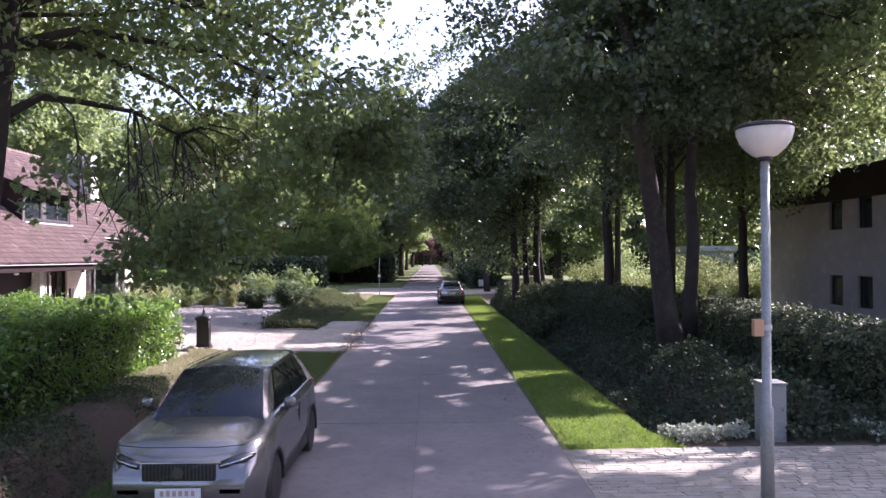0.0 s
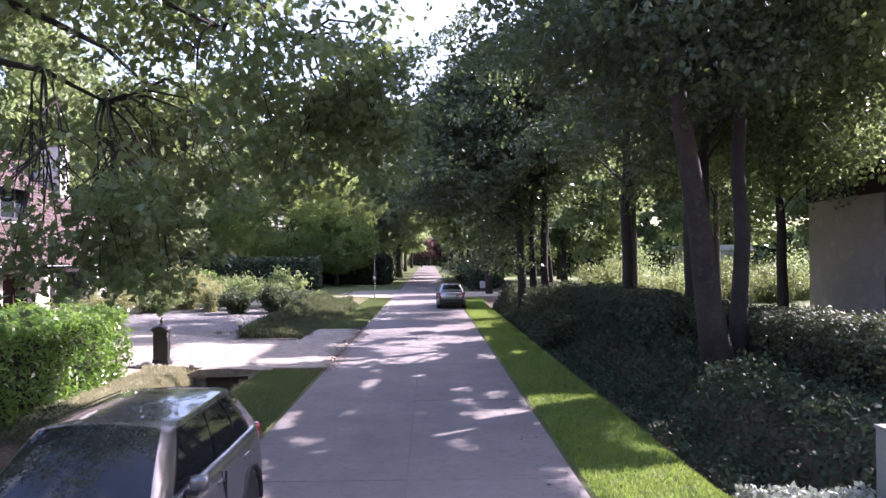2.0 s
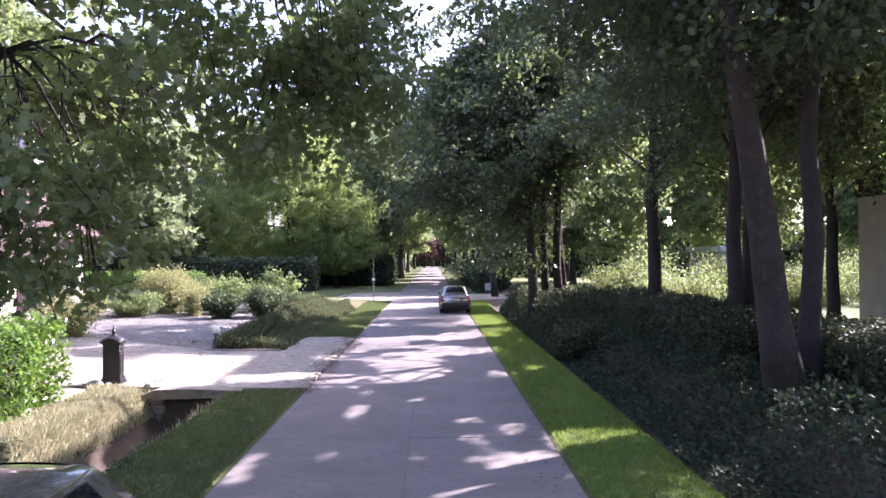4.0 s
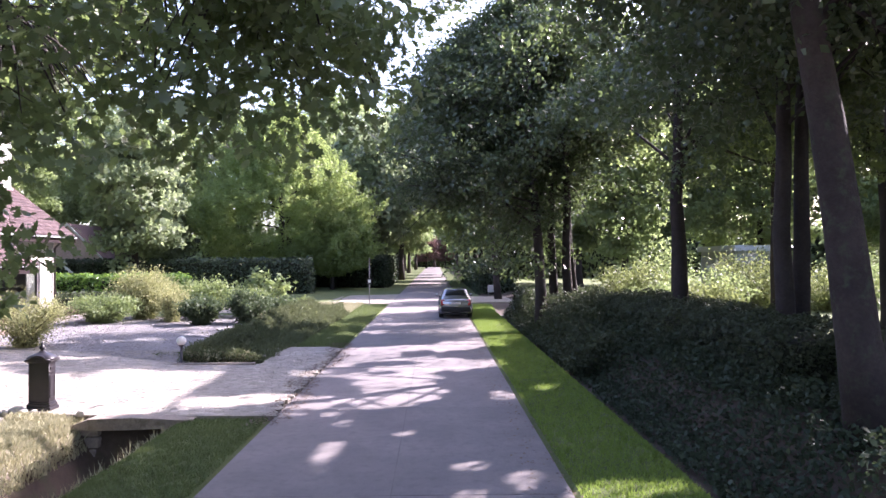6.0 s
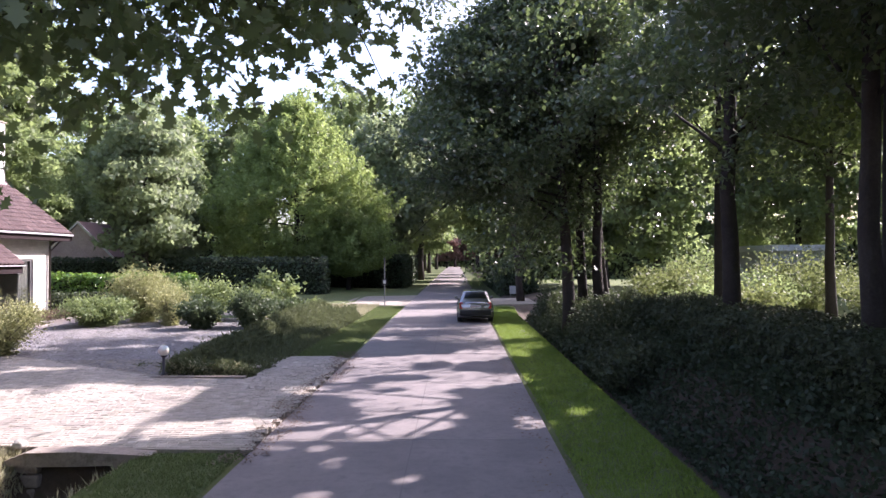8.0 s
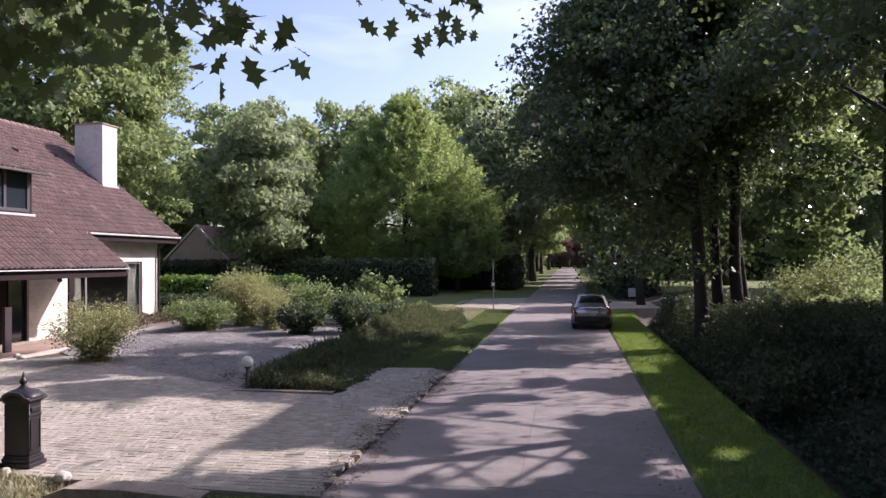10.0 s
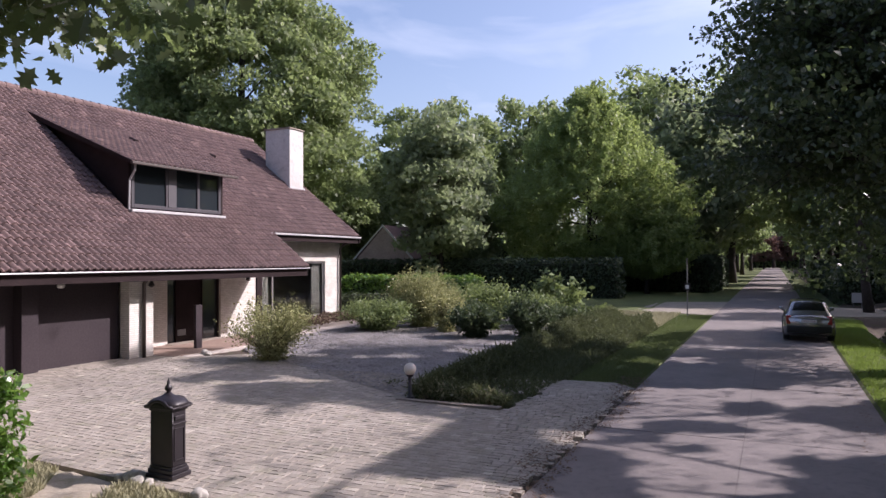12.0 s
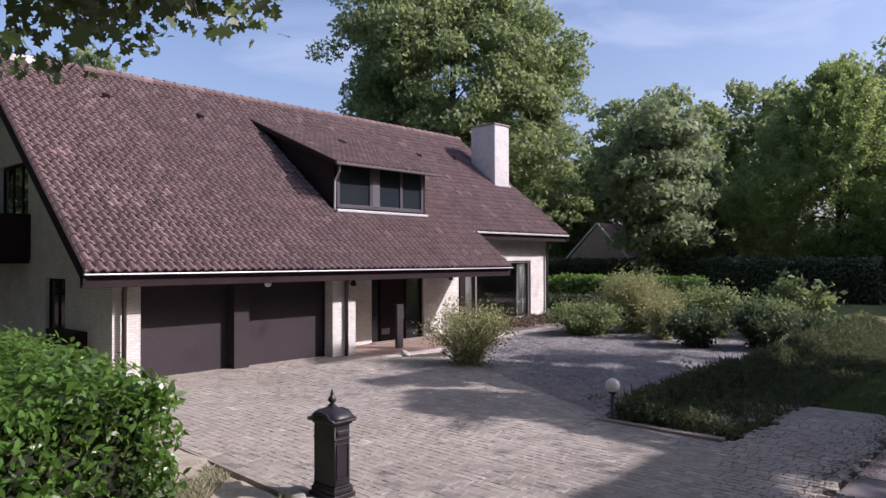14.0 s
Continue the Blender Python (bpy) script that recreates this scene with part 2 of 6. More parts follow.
def add_box(bm, x0, x1, y0, y1, z0, z1, bevel=0.0, m=None):
    r = bmesh.ops.create_cube(bm, size=1.0)
    vs = r["verts"]
    for v in vs:
        v.co = Vector(((x0 + x1) / 2 + v.co.x * (x1 - x0), (y0 + y1) / 2 + v.co.y * (y1 - y0), (z0 + z1) / 2 + v.co.z * (z1 - z0)))
    if bevel:
        es = {e for v in vs for e in v.link_edges}
        out = bmesh.ops.bevel(bm, geom=list(es), offset=bevel, segments=2, affect="EDGES", profile=0.5)
        vs = list({v for f in out["faces"] for v in f.verts} | {v for v in vs if v.is_valid})
    if m is not None:
        bmesh.ops.transform(bm, matrix=m, verts=vs)
    return vs


def box(x0, x1, y0, y1, z0, z1, bevel=0.0):
    bm = bmesh.new()
    add_box(bm, x0, x1, y0, y1, z0, z1, bevel)
    return bm


def add_tube(bm, pts, radii, seg=8, cap=True):
    pts = [Vector(p) for p in pts]
    rings = []
    side = None
    for k, p in enumerate(pts):
        d = (pts[min(k + 1, len(pts) - 1)] - pts[max(k - 1, 0)]).normalized()
        if side is None:
            side = d.orthogonal().normalized()
        side = (side - d * side.dot(d)).normalized()
        up = d.cross(side)
        rings.append([bm.verts.new(p + (side * math.cos(a) + up * math.sin(a)) * radii[k]) for a in (2 * math.pi * q / seg for q in range(seg))])
    for a, b in zip(rings, rings[1:]):
        for q in range(seg):
            bm.faces.new((a[q], a[(q + 1) % seg], b[(q + 1) % seg], b[q]))
    if cap:
        bm.faces.new(rings[0][::-1])
        bm.faces.new(rings[-1])


def tube(pts, radii, seg=8):
    bm = bmesh.new()
    add_tube(bm, pts, radii, seg)
    return bm


def add_lathe(bm, profile, seg=24, centre=(0, 0, 0)):
    c = Vector(centre)
    rings = [[bm.verts.new(c + Vector((r * math.cos(2 * math.pi * q / seg), r * math.sin(2 * math.pi * q / seg), z))) for q in range(seg)] for r, z in profile]
    for a, b in zip(rings, rings[1:]):
        for q in range(seg):
            bm.faces.new((a[q], a[(q + 1) % seg], b[(q + 1) % seg], b[q]))
    bm.faces.new(rings[0][::-1])
    bm.faces.new(rings[-1])


def lathe(profile, seg=24, centre=(0, 0, 0)):
    bm = bmesh.new()
    add_lathe(bm, profile, seg, centre)
    return bm


def prism(poly, z0, z1):
    """A flat slab over a plan polygon."""
    bm = bmesh.new()
    lo, hi = [bm.verts.new((x, y, z0)) for x, y in poly], [bm.verts.new((x, y, z1)) for x, y in poly]
    n = len(poly)
    for k in range(n):
        bm.faces.new((lo[k], lo[(k + 1) % n], hi[(k + 1) % n], hi[k]))
    bm.faces.new(hi)
    bm.faces.new(lo[::-1])
    bmesh.ops.recalc_face_normals(bm, faces=bm.faces)
    return bm


def side_prism(poly, axis, a0, a1):
    """Extrudes a polygon of (u, z) along x or y."""
    bm = bmesh.new()
    make = (lambda u, z, a: (a, u, z)) if axis == "x" else (lambda u, z, a: (u, a, z))
    lo, hi = [bm.verts.new(make(u, z, a0)) for u, z in poly], [bm.verts.new(make(u, z, a1)) for u, z in poly]
    n = len(poly)
    for k in range(n):
        bm.faces.new((lo[k], lo[(k + 1) % n], hi[(k + 1) % n], hi[k]))
    bm.faces.new(hi)
    bm.faces.new(lo[::-1])
    bmesh.ops.recalc_face_normals(bm, faces=bm.faces)
    return bm


# leaf outlines in the blade's plane, with a lift that folds them along the midrib
BLADE = np.array([(0, 0, 0), (0.32, 0.45, 0.10), (0, 1.0, -0.05), (-0.32, 0.45, 0.10)])
TUFT = np.array([(-0.5, 0.1, 0.05), (-0.1, -0.05, 0), (0.45, 0.2, 0.1), (0.3, 0.75, -0.05), (-0.1, 1.0, 0.08), (-0.45, 0.6, 0)])
LAUREL = np.array([(0, 0, 0), (0.15, 0.22, 0.05), (0.19, 0.58, 0.05), (0, 1.0, -0.10), (-0.19, 0.58, 0.05), (-0.15, 0.22, 0.05)])
TRI = np.array([(-0.42, 0.0, 0.0), (0.42, 0.12, 0.06), (0.0, 1.0, -0.04)])
TUFT4 = np.array([(-0.45, 0.05, 0.05), (0.4, 0.15, 0.1), (0.25, 0.95, -0.05), (-0.35, 0.7, 0.04)])
LOBED = np.array([(0, -0.12, 0), (0.10, 0.08, 0.02), (0.30, 0.12, 0.06), (0.16, 0.30, 0.02), (0.42, 0.42, 0.08), (0.20, 0.55, 0.02), (0.36, 0.74, 0.05), (0.12, 0.80, 0.0), (0, 1.0, -0.06),
                  (-0.12, 0.80, 0.0), (-0.36, 0.74, 0.05), (-0.20, 0.55, 0.02), (-0.42, 0.42, 0.08), (-0.16, 0.30, 0.02), (-0.30, 0.12, 0.06), (-0.10, 0.08, 0.02)])


def leaf_mesh(name, centres, size, material, shape=BLADE, up=0.6, spread=0.35, rng=None, outward=None, hang=0.0):
    """One mesh of many separate blades."""
    rng = rng or np.random.default_rng(1)
    c = np.asarray(centres, float)
    n = len(c)
    nor = rng.normal(size=(n, 3))
    nor /= np.linalg.norm(nor, axis=1, keepdims=True)
    nor[:, 2] += up
    if outward is not None:
        nor += outward
    nor /= np.linalg.norm(nor, axis=1, keepdims=True)
    v = rng.normal(size=(n, 3))
    v[:, 2] -= hang
    v -= nor * (v * nor).sum(1, keepdims=True)
    v /= np.linalg.norm(v, axis=1, keepdims=True)
    u = np.cross(v, nor)
    s = (size * (1 + spread * rng.uniform(-1, 1, n)))[:, None, None]
    k = len(shape)
    pts = c[:, None, :] + s * (shape[None, :, 0:1] * u[:, None] + shape[None, :, 1:2] * v[:, None] + shape[None, :, 2:3] * nor[:, None])
    me = bpy.data.meshes.new(name)
    me.vertices.add(n * k)
    me.vertices.foreach_set("co", pts.reshape(-1).astype(np.float32))
    me.loops.add(n * k)
    me.loops.foreach_set("vertex_index", np.arange(n * k, dtype=np.int32))
    me.polygons.add(n)
    me.polygons.foreach_set("loop_start", np.arange(0, n * k, k, dtype=np.int32))
    me.update(calc_edges=True)
    me.materials.append(material)
    return me


def raw_mesh(name, verts, faces, material):
    me = bpy.data.meshes.new(name)
    me.from_pydata([tuple(v) for v in verts], [], [tuple(f) for f in faces])
    me.materials.append(material)
    return me


def smooth01(v):
    v = np.clip(v, 0, 1)
    return v * v * (3 - 2 * v)


# ------------------------------------------------------------------ ground
def drive_z(x):
    return 0.02 + 0.17 * smooth01((-4.0 - np.asarray(x, float)) / 11.0)


def ground_z(x, y):
    """The lie of the land: verges, both ditches, the rise towards the house."""
    x, y = np.asarray(x, float), np.asarray(y, float)
    z = np.full(np.broadcast(x, y).shape, -0.03)
    z = np.where(x < -6.3, drive_z(x) - 0.035 * np.ones_like(z), z)
    z = z + 0.024 * ((x < -6.6) & (y > 21.0) & (y < 23.2))
    left = np.exp(-((x + 5.35) / 0.72) ** 4)
    south = 1 - smooth01((y - 22.3) / 0.25)
    north = smooth01((y - 29.0) / 0.6) * (1 - smooth01((y - 47) / 4))
    z = z - left * (1.05 * south + 0.45 * north)
    right = np.exp(-((x - 4.35) / 0.8) ** 4) * smooth01((y - 11.9) / 1.2) * (1 - smooth01((y - 50) / 4))
    z = z - 0.55 * right
    z = np.where(x > 5.0, z + 0.25 * smooth01((x - 5.0) / 1.5) * smooth01((y - 12.0) / 1.0), z)
    drive = (x > -16.4) & (x < -2.6) & (y > 22.62 + 0.35 * np.clip((-4.3 - x) / 12.25, 0, 1)) & (y < 29.0)
    z = np.where(drive, -1.2 * left * 0 - 0.14 + drive_z(x) * 0.9, z)
    road = (x > -2.85) & (x < 1.85)
    return np.where(road, -0.16, z)


def axis_lines(pieces):
    out = []
    for a, b, step in pieces:
        out += list(np.arange(a, b, step))
    return np.array(out + [pieces[-1][1]])


def build_ground():
    xs = axis_lines([(-700, -60, 64), (-60, -20, 4), (-20, -9, 0.55), (-9, 7, 0.16), (7, 20, 0.65), (20, 60, 4), (60, 700, 64)])
    ys = axis_lines([(-300, -30, 45), (-30, 2, 4), (2, 10, 0.5), (10, 34, 0.22), (34, 60, 0.65), (60, 140, 5), (140, 900, 76)])
    gx, gy = np.meshgrid(xs, ys)
    gz = ground_z(gx, gy)
    jit = np.random.default_rng(5).normal(0, 0.012, gz.shape)
    inside = (np.abs(gx) < 60) & (gy > 0) & (gy < 80) & ~((gx > -2.9) & (gx < 1.9))
    gz = gz + jit * inside
    verts = np.stack([gx, gy, gz], -1).reshape(-1, 3)
    nx, ny = len(xs), len(ys)
    faces, mats = [], []
    for j in range(ny - 1):
        for i in range(nx - 1):
            a = j * nx + i
            faces.append((a, a + 1, a + 1 + nx, a + nx))
            x, y = (xs[i] + xs[i + 1]) / 2, (ys[j] + ys[j + 1]) / 2
            k = 0
            if 1.7 < x < 3.55 or (-4.75 < x < -2.6 and y < 22.6) or (-4.55 < x < -2.6 and y > 32.4):
                k = 1
            if -9.2 < x < -6.15 and 17.0 < y < 22.6 or -14 < x < -6.15 and 21.0 < y < 23.2:
                k = 2
            if x < -4.5 and y > 44 or x > 7 and y > 26:
                k = 1
            if x < -4.5 and 46.5 < y < 55 and x > -12:
                k = 2
            mats.append(k)
    me = raw_mesh("ground", verts, faces, M_soil)
    me.materials.append(M_turf)
    me.materials.append(M_dry)
    me.polygons.foreach_set("material_index", np.array(mats, dtype=np.int32))
    for p in me.polygons:
        p.use_smooth = True
    return tagged(new("ground", me), "brown woodland soil and turf verges with ditches beside the road", "ground", kind="structure")


build_ground()

# ------------------------------------------------------------------ road and side roads
ROAD_L, ROAD_R = -2.75, 1.75
JOINT_X = -0.42


def slab_mesh(w, l):
    b = 0.004
    v = [(0, 0, 0), (w, 0, 0), (w, l, 0), (0, l, 0), (b, b, 0.14), (w - b, b, 0.14), (w - b, l - b, 0.14), (b, l - b, 0.14)]
    f = [(0, 1, 5, 4), (1, 2, 6, 5), (2, 3, 7, 6), (3, 0, 4, 7), (4, 5, 6, 7), (3, 2, 1, 0)]
    return raw_mesh("slab", v, f, M_concrete)


def build_road():
    road = solo("road", prism([(ROAD_L + 0.02, -60), (ROAD_R - 0.02, -60), (ROAD_R - 0.02, 420), (ROAD_L + 0.02, 420)], -0.15, -0.003), M_joint, "narrow grey concrete road of large cast slabs", "road", "structure")
    left, right = slab_mesh(JOINT_X - ROAD_L - 0.004, 4.99), slab_mesh(ROAD_R - JOINT_X - 0.004, 4.99)
    for k in range(-4, 40):
        y = 3.2 + 5.0 * k
        for me, x in ((left, ROAD_L), (right, JOINT_X + 0.006)):
            s = new("slab", me)
            s.parent = road
            s.location = (x, y, -0.14 + (0.003 if (k * 7 + (x < -1)) % 3 == 0 else 0))
    far = box(ROAD_L, ROAD_R, 203.2, 420, -0.13, -0.001)
    part("far_slabs", far, M_concrete, road)
    return road


build_road()
solo("side_road", prism([(-70, 57.5), (-8, 57.0), (ROAD_L - 0.01, 54.6), (ROAD_L - 0.01, 67.0), (-8, 65.0), (-70, 64)], -0.06, 0.004), M_sand, "sandy side lane meeting the road", "road", "structure")
solo("side_road", prism([(ROAD_R + 0.01, 55.5), (8, 57.0), (60, 57.5), (60, 61.5), (8, 61.5), (ROAD_R + 0.01, 63.5)], -0.06, 0.004), M_sand, "sandy side lane meeting the road", "road", "structure")

# paved entrance beside the street lamp
pave = solo("pavement", prism([(ROAD_R + 0.01, -12), (24, -12), (24, 11.65), (3.4, 11.55), (ROAD_R + 0.01, 11.45)], -0.10, -0.008), M_sand, "grey paved entrance in dappled shade", "pavement", "structure")


def stone_mesh(name, w, l, h, rng, material, inset=0.009):
    j = lambda: rng.uniform(-0.006, 0.006)
    v = [(0, 0, -h), (w, 0, -h), (w, l, -h), (0, l, -h)]
    v += [(j(), j(), -0.005), (w + j(), j(), -0.005), (w + j(), l + j(), -0.005), (j(), l + j(), -0.005)]
    v += [(inset + j(), inset + j(), j() * 0.6), (w - inset + j(), inset + j(), j() * 0.6), (w - inset + j(), l - inset + j(), j() * 0.6), (inset + j(), l - inset + j(), j() * 0.6)]
    f = []
    for a in (0, 4):
        for k in range(4):
            f.append((a + k, a + (k + 1) % 4, a + 4 + (k + 1) % 4, a + 4 + k))
    f.append((8, 9, 10, 11))
    return v, f


def lay_stones(parent, inside, x0, x1, y0, y1, w, l, gap, level, near, single, joined, piece, limit=300, thick=0.09):
    """Rows of setts; those in the near stretch are pieces of their own, the rest one mesh."""
    rng = random.Random(11)
    kinds = [raw_mesh(piece, *stone_mesh(piece, w * k, l, thick, rng, None), single) for k in (0.86, 1.0, 1.0, 1.14)]
    verts, faces, count = [], [], 0
    y, row = y0, 0
    while y < y1:
        x = x0 + rng.uniform(0, w)
        while x < x1:
            ww = w * rng.choice((0.9, 0.96, 1.0, 1.04, 1.1))
            if inside(x + ww / 2, y + l / 2) and inside(x, y) and inside(x + ww, y + l):
                z = level(x) + rng.uniform(-0.0015, 0.0035)
                if near(x, y) and count < limit:
                    ob = new(piece, rng.choice(kinds))
                    ob.parent = parent
                    ob.matrix_basis = pose(x, y, z, rng.uniform(-0.7, 0.7), rng.uniform(-0.7, 0.7), rng.uniform(-3, 3))
                    count += 1
                else:
                    v, f = stone_mesh(piece, ww - gap, l - gap, thick, rng, None)
                    o = len(verts)
                    tx, ty = rng.uniform(-0.008, 0.008), rng.uniform(-0.008, 0.008)
                    sy = rng.uniform(-0.005, 0.005)
                    verts += [(x + a, y + sy + b + rng.uniform(-0.004, 0.004), z + c + a * tx + b * ty) for a, b, c in v]
                    faces += [tuple(o + q for q in g) for g in f]
            x += ww
        y += l
        row += 1
    rest = new(piece + "_field", raw_mesh(piece + "_field", verts, faces, joined))
    rest.parent = parent
    tagged(rest, kind="stuff")


# ------------------------------------------------------------------ driveway, gravel bed, culvert
DRIVE = [(-2.72, 22.5), (-4.3, 22.55), (-16.55, 22.9), (-16.55, 31.2), (-14.9, 31.2), (-13.6, 32.4), (-10.5, 31.0), (-7.0, 29.05), (-4.7, 28.75), (-4.45, 32.5), (-3.3, 32.6), (-2.72, 32.0)]


def in_poly(poly):
    def test(x, y):
        hit = False
        for (xa, ya), (xb, yb) in zip(poly, poly[1:] + poly[:1]):
            if (ya > y) != (yb > y) and x < (xb - xa) * (y - ya) / (yb - ya) + xa:
                hit = not hit
        return hit
    return test


def draped(name, poly, level, material, step=0.5, depth=0.0):
    """A sheet over a plan polygon that follows a level."""
    inside = in_poly(poly)
    bm = bmesh.new()
    lo = bmesh.ops.contextual_create(bm, geom=[bm.verts.new((x, y, 0)) for x, y in poly])
    x0, x1 = min(p[0] for p in poly), max(p[0] for p in poly)
    x = x0 + step
    while x < x1:
        bmesh.ops.bisect_plane(bm, geom=bm.verts[:] + bm.edges[:] + bm.faces[:], plane_co=(x, 0, 0), plane_no=(1, 0, 0))
        x += step
    for v in bm.verts:
        v.co.z = float(level(v.co.x)) - depth
    for f in bm.faces:
        if f.normal.z < 0:
            f.normal_flip()
    return bm


drive_bm = draped("driveway", DRIVE, drive_z, M_sand, 0.6, 0.0035)
bmesh.ops.solidify(drive_bm, geom=drive_bm.faces[:], thickness=0.1)
driveway = solo("driveway", drive_bm, M_sand, "driveway of worn grey stone setts before the garage", "driveway", "structure")

GRAVEL = [(-6.75, 28.95), (-10.5, 30.8), (-13.5, 32.25), (-14.7, 33.2), (-15.4, 36.5), (-15.7, 41.5), (-12, 44), (-8.2, 45), (-6.3, 44), (-6.2, 36)]
gravel_bm = draped("gravel_bed", GRAVEL, drive_z, M_gravel, 0.8, 0.006)
bmesh.ops.solidify(gravel_bm, geom=gravel_bm.faces[:], thickness=0.12)
gravel = solo("gravel_bed", gravel_bm, M_gravel, "bed of grey slate chippings with shrubs", "gravel", "structure")
PATHWAY = [(-16.9, 31.2), (-14.9, 31.2), (-13.6, 32.4), (-14.65, 33.3), (-15.35, 36.5), (-15.65, 41.5), (-15.0, 47), (-17.4, 47), (-17.5, 31.2)]
path_bm = draped("pathway", PATHWAY, drive_z, M_sand, 0.8, 0.012)
bmesh.ops.solidify(path_bm, geom=path_bm.faces[:], thickness=0.12)
solo("pathway", path_bm, surface("pale_path", (0.42, 0.37, 0.33), (0.52, 0.46, 0.41), 0.8, 30, 0.9, 0.4, 0.01, (0.33, 0.22, 0.16)), "pale sandy paved path along the house front", "path", "structure")


def scatter_chips():
    rng = np.random.default_rng(8)
    inside = in_poly(GRAVEL)
    pts = []
    while len(pts) < 40000:
        for x, y in zip(rng.uniform(-15.7, -6.2, 4000), rng.uniform(29, 45, 4000)):
            if inside(x, y):
                pts.append((x, y, float(drive_z(x)) + 0.0 + rng.uniform(0, 0.02)))
    me = leaf_mesh("chippings", np.array(pts), 0.045, M_gravel, np.array([(-0.5, -0.35, 0), (0.4, -0.45, 0.05), (0.55, 0.3, 0), (-0.2, 0.5, 0.08)]), up=4.5, spread=0.5, rng=rng)
    ob = new("chippings", me)
    ob.parent = gravel
    tagged(ob, kind="stuff")


scatter_chips()

kerb = holder("edging_beam", "weathered concrete edging beam at the end of the planted ditch", "kerb")
part("beam", box(-6.9, -4.68, 28.66, 28.82, -0.05, 0.075, 0.012), M_culvert, kerb)

culvert = holder("culvert", "old concrete and stone culvert head above a dark ditch", "culvert")
part("slab", side_prism([(-6.35, -0.12), (-5.95, 0.03), (-5.2, 0.05), (-4.15, 0.0), (-4.15, -0.12), (-5.2, -0.16), (-6.0, -0.17)], "y", 22.25, 22.62), M_culvert, culvert, "broken pale concrete slab edge")
for k, (a, b) in enumerate(((-6.3, -5.85), (-4.75, -4.2))):
    rngc = random.Random(k)
    for r in range(5):
        z = -1.1 + r * 0.2
        part("stone", box(a + rngc.uniform(-0.03, 0.03), b + rngc.uniform(-0.05, 0.05), 22.32 + rngc.uniform(0, 0.05), 22.6, z, z + 0.185, 0.03), M_culvert, culvert)
part("back", box(-6.4, -4.1, 24.4, 24.5, -1.25, -0.15), M_joint, culvert)

# ------------------------------------------------------------------ the house
def brick_white():
    m, t, p = nodes_of("whitewashed_brick")
    pos = t.nodes.new("ShaderNodeNewGeometry").outputs["Position"]
    sep = t.nodes.new("ShaderNodeSeparateXYZ")
    t.links.new(pos, sep.inputs[0])
    add = t.nodes.new("ShaderNodeMath")
    t.links.new(sep.outputs[0], add.inputs[0])
    t.links.new(sep.outputs[1], add.inputs[1])
    com = t.nodes.new("ShaderNodeCombineXYZ")
    t.links.new(add.outputs[0], com.inputs[0])
    t.links.new(sep.outputs[2], com.inputs[1])
    b = t.nodes.new("ShaderNodeTexBrick")
    b.inputs["Scale"].default_value = 1.0
    b.inputs["Brick Width"].default_value, b.inputs["Row Height"].default_value, b.inputs["Mortar Size"].default_value = 0.22, 0.065, 0.008
    b.inputs["Color1"].default_value, b.inputs["Color2"].default_value, b.inputs["Mortar"].default_value = (0.70, 0.67, 0.63, 1), (0.60, 0.57, 0.53, 1), (0.50, 0.47, 0.44, 1)
    t.links.new(com.outputs[0], b.inputs["Vector"])
    n = noise_node(t, 1.3, 6, 0.7)
    col = mix(t, b.outputs["Color"], ramp(t, n.outputs[0], [(0.3, (0.8, 0.78, 0.75)), (0.7, (1.05, 1.05, 1.05))]).outputs[0], 1.0, "MULTIPLY")
    t.links.new(col, p.inputs["Base Color"])
    p.inputs["Roughness"].default_value = 0.9
    inv = t.nodes.new("ShaderNodeMath")
    inv.operation = "SUBTRACT"
    inv.inputs[0].default_value = 1.0
    t.links.new(b.outputs["Fac"], inv.inputs[1])
    bump(t, p, inv.outputs[0], 0.5, 0.006)
    return m


M_brickwhite = brick_white()
TAN = math.tan(radians(38.0))
EAVE_X, EAVE_Z = -15.25, 2.74
RIDGE_X = -22.9
RIDGE_Z = EAVE_Z + (EAVE_X - RIDGE_X) * TAN
BACK_X = -30.5
Y0, Y1, YM = 23.2, 43.4, 37.3
EAVE2_X = -16.82


def roof_z(x):
    return EAVE_Z + (EAVE_X - x) * TAN


house = holder("house", "long white brick house with a brown pantile roof, dormer and garage", "house")
FX = -16.0     # front wall
gz = 0.14
def wall(name, bm, label="", mat=None):
    return part(name, bm, mat or M_brickwhite, house, label)


# south gable with openings; the wall is laid as strips round them
GY = 24.1
def gable_piece(x0, x1, z0, ztop):
    poly = [(x0, z0), (x1, z0), (x1, ztop(x1)), (x0, ztop(x0))]
    wall("wall", side_prism(poly, "y", GY, GY + 0.32))


under = lambda x: (roof_z(x) if x > RIDGE_X else RIDGE_Z - (RIDGE_X - x) * TAN) - 0.22
flat = lambda z: (lambda x: z)
# window holes: (x0, x1, z0, z1)
GW = [(-19.95, -18.65, 0.85, 2.45), (-23.6, -21.28, 4.1, 5.57)]
gable_piece(-18.65, FX, gz - 0.4, lambda x: min(under(x), 9))
gable_piece(-19.95, -18.65, gz - 0.4, flat(0.85))
gable_piece(-19.95, -18.65, 2.45, under)
gable_piece(-21.28, -19.95, gz - 0.4, under)
gable_piece(-23.6, -21.28, gz - 0.4, flat(4.1))
gable_piece(-22.9, -21.28, 5.57, under)
gable_piece(-23.6, RIDGE_X, 5.57, under)
gable_piece(BACK_X + 0.8, -23.6, gz - 0.4, under)


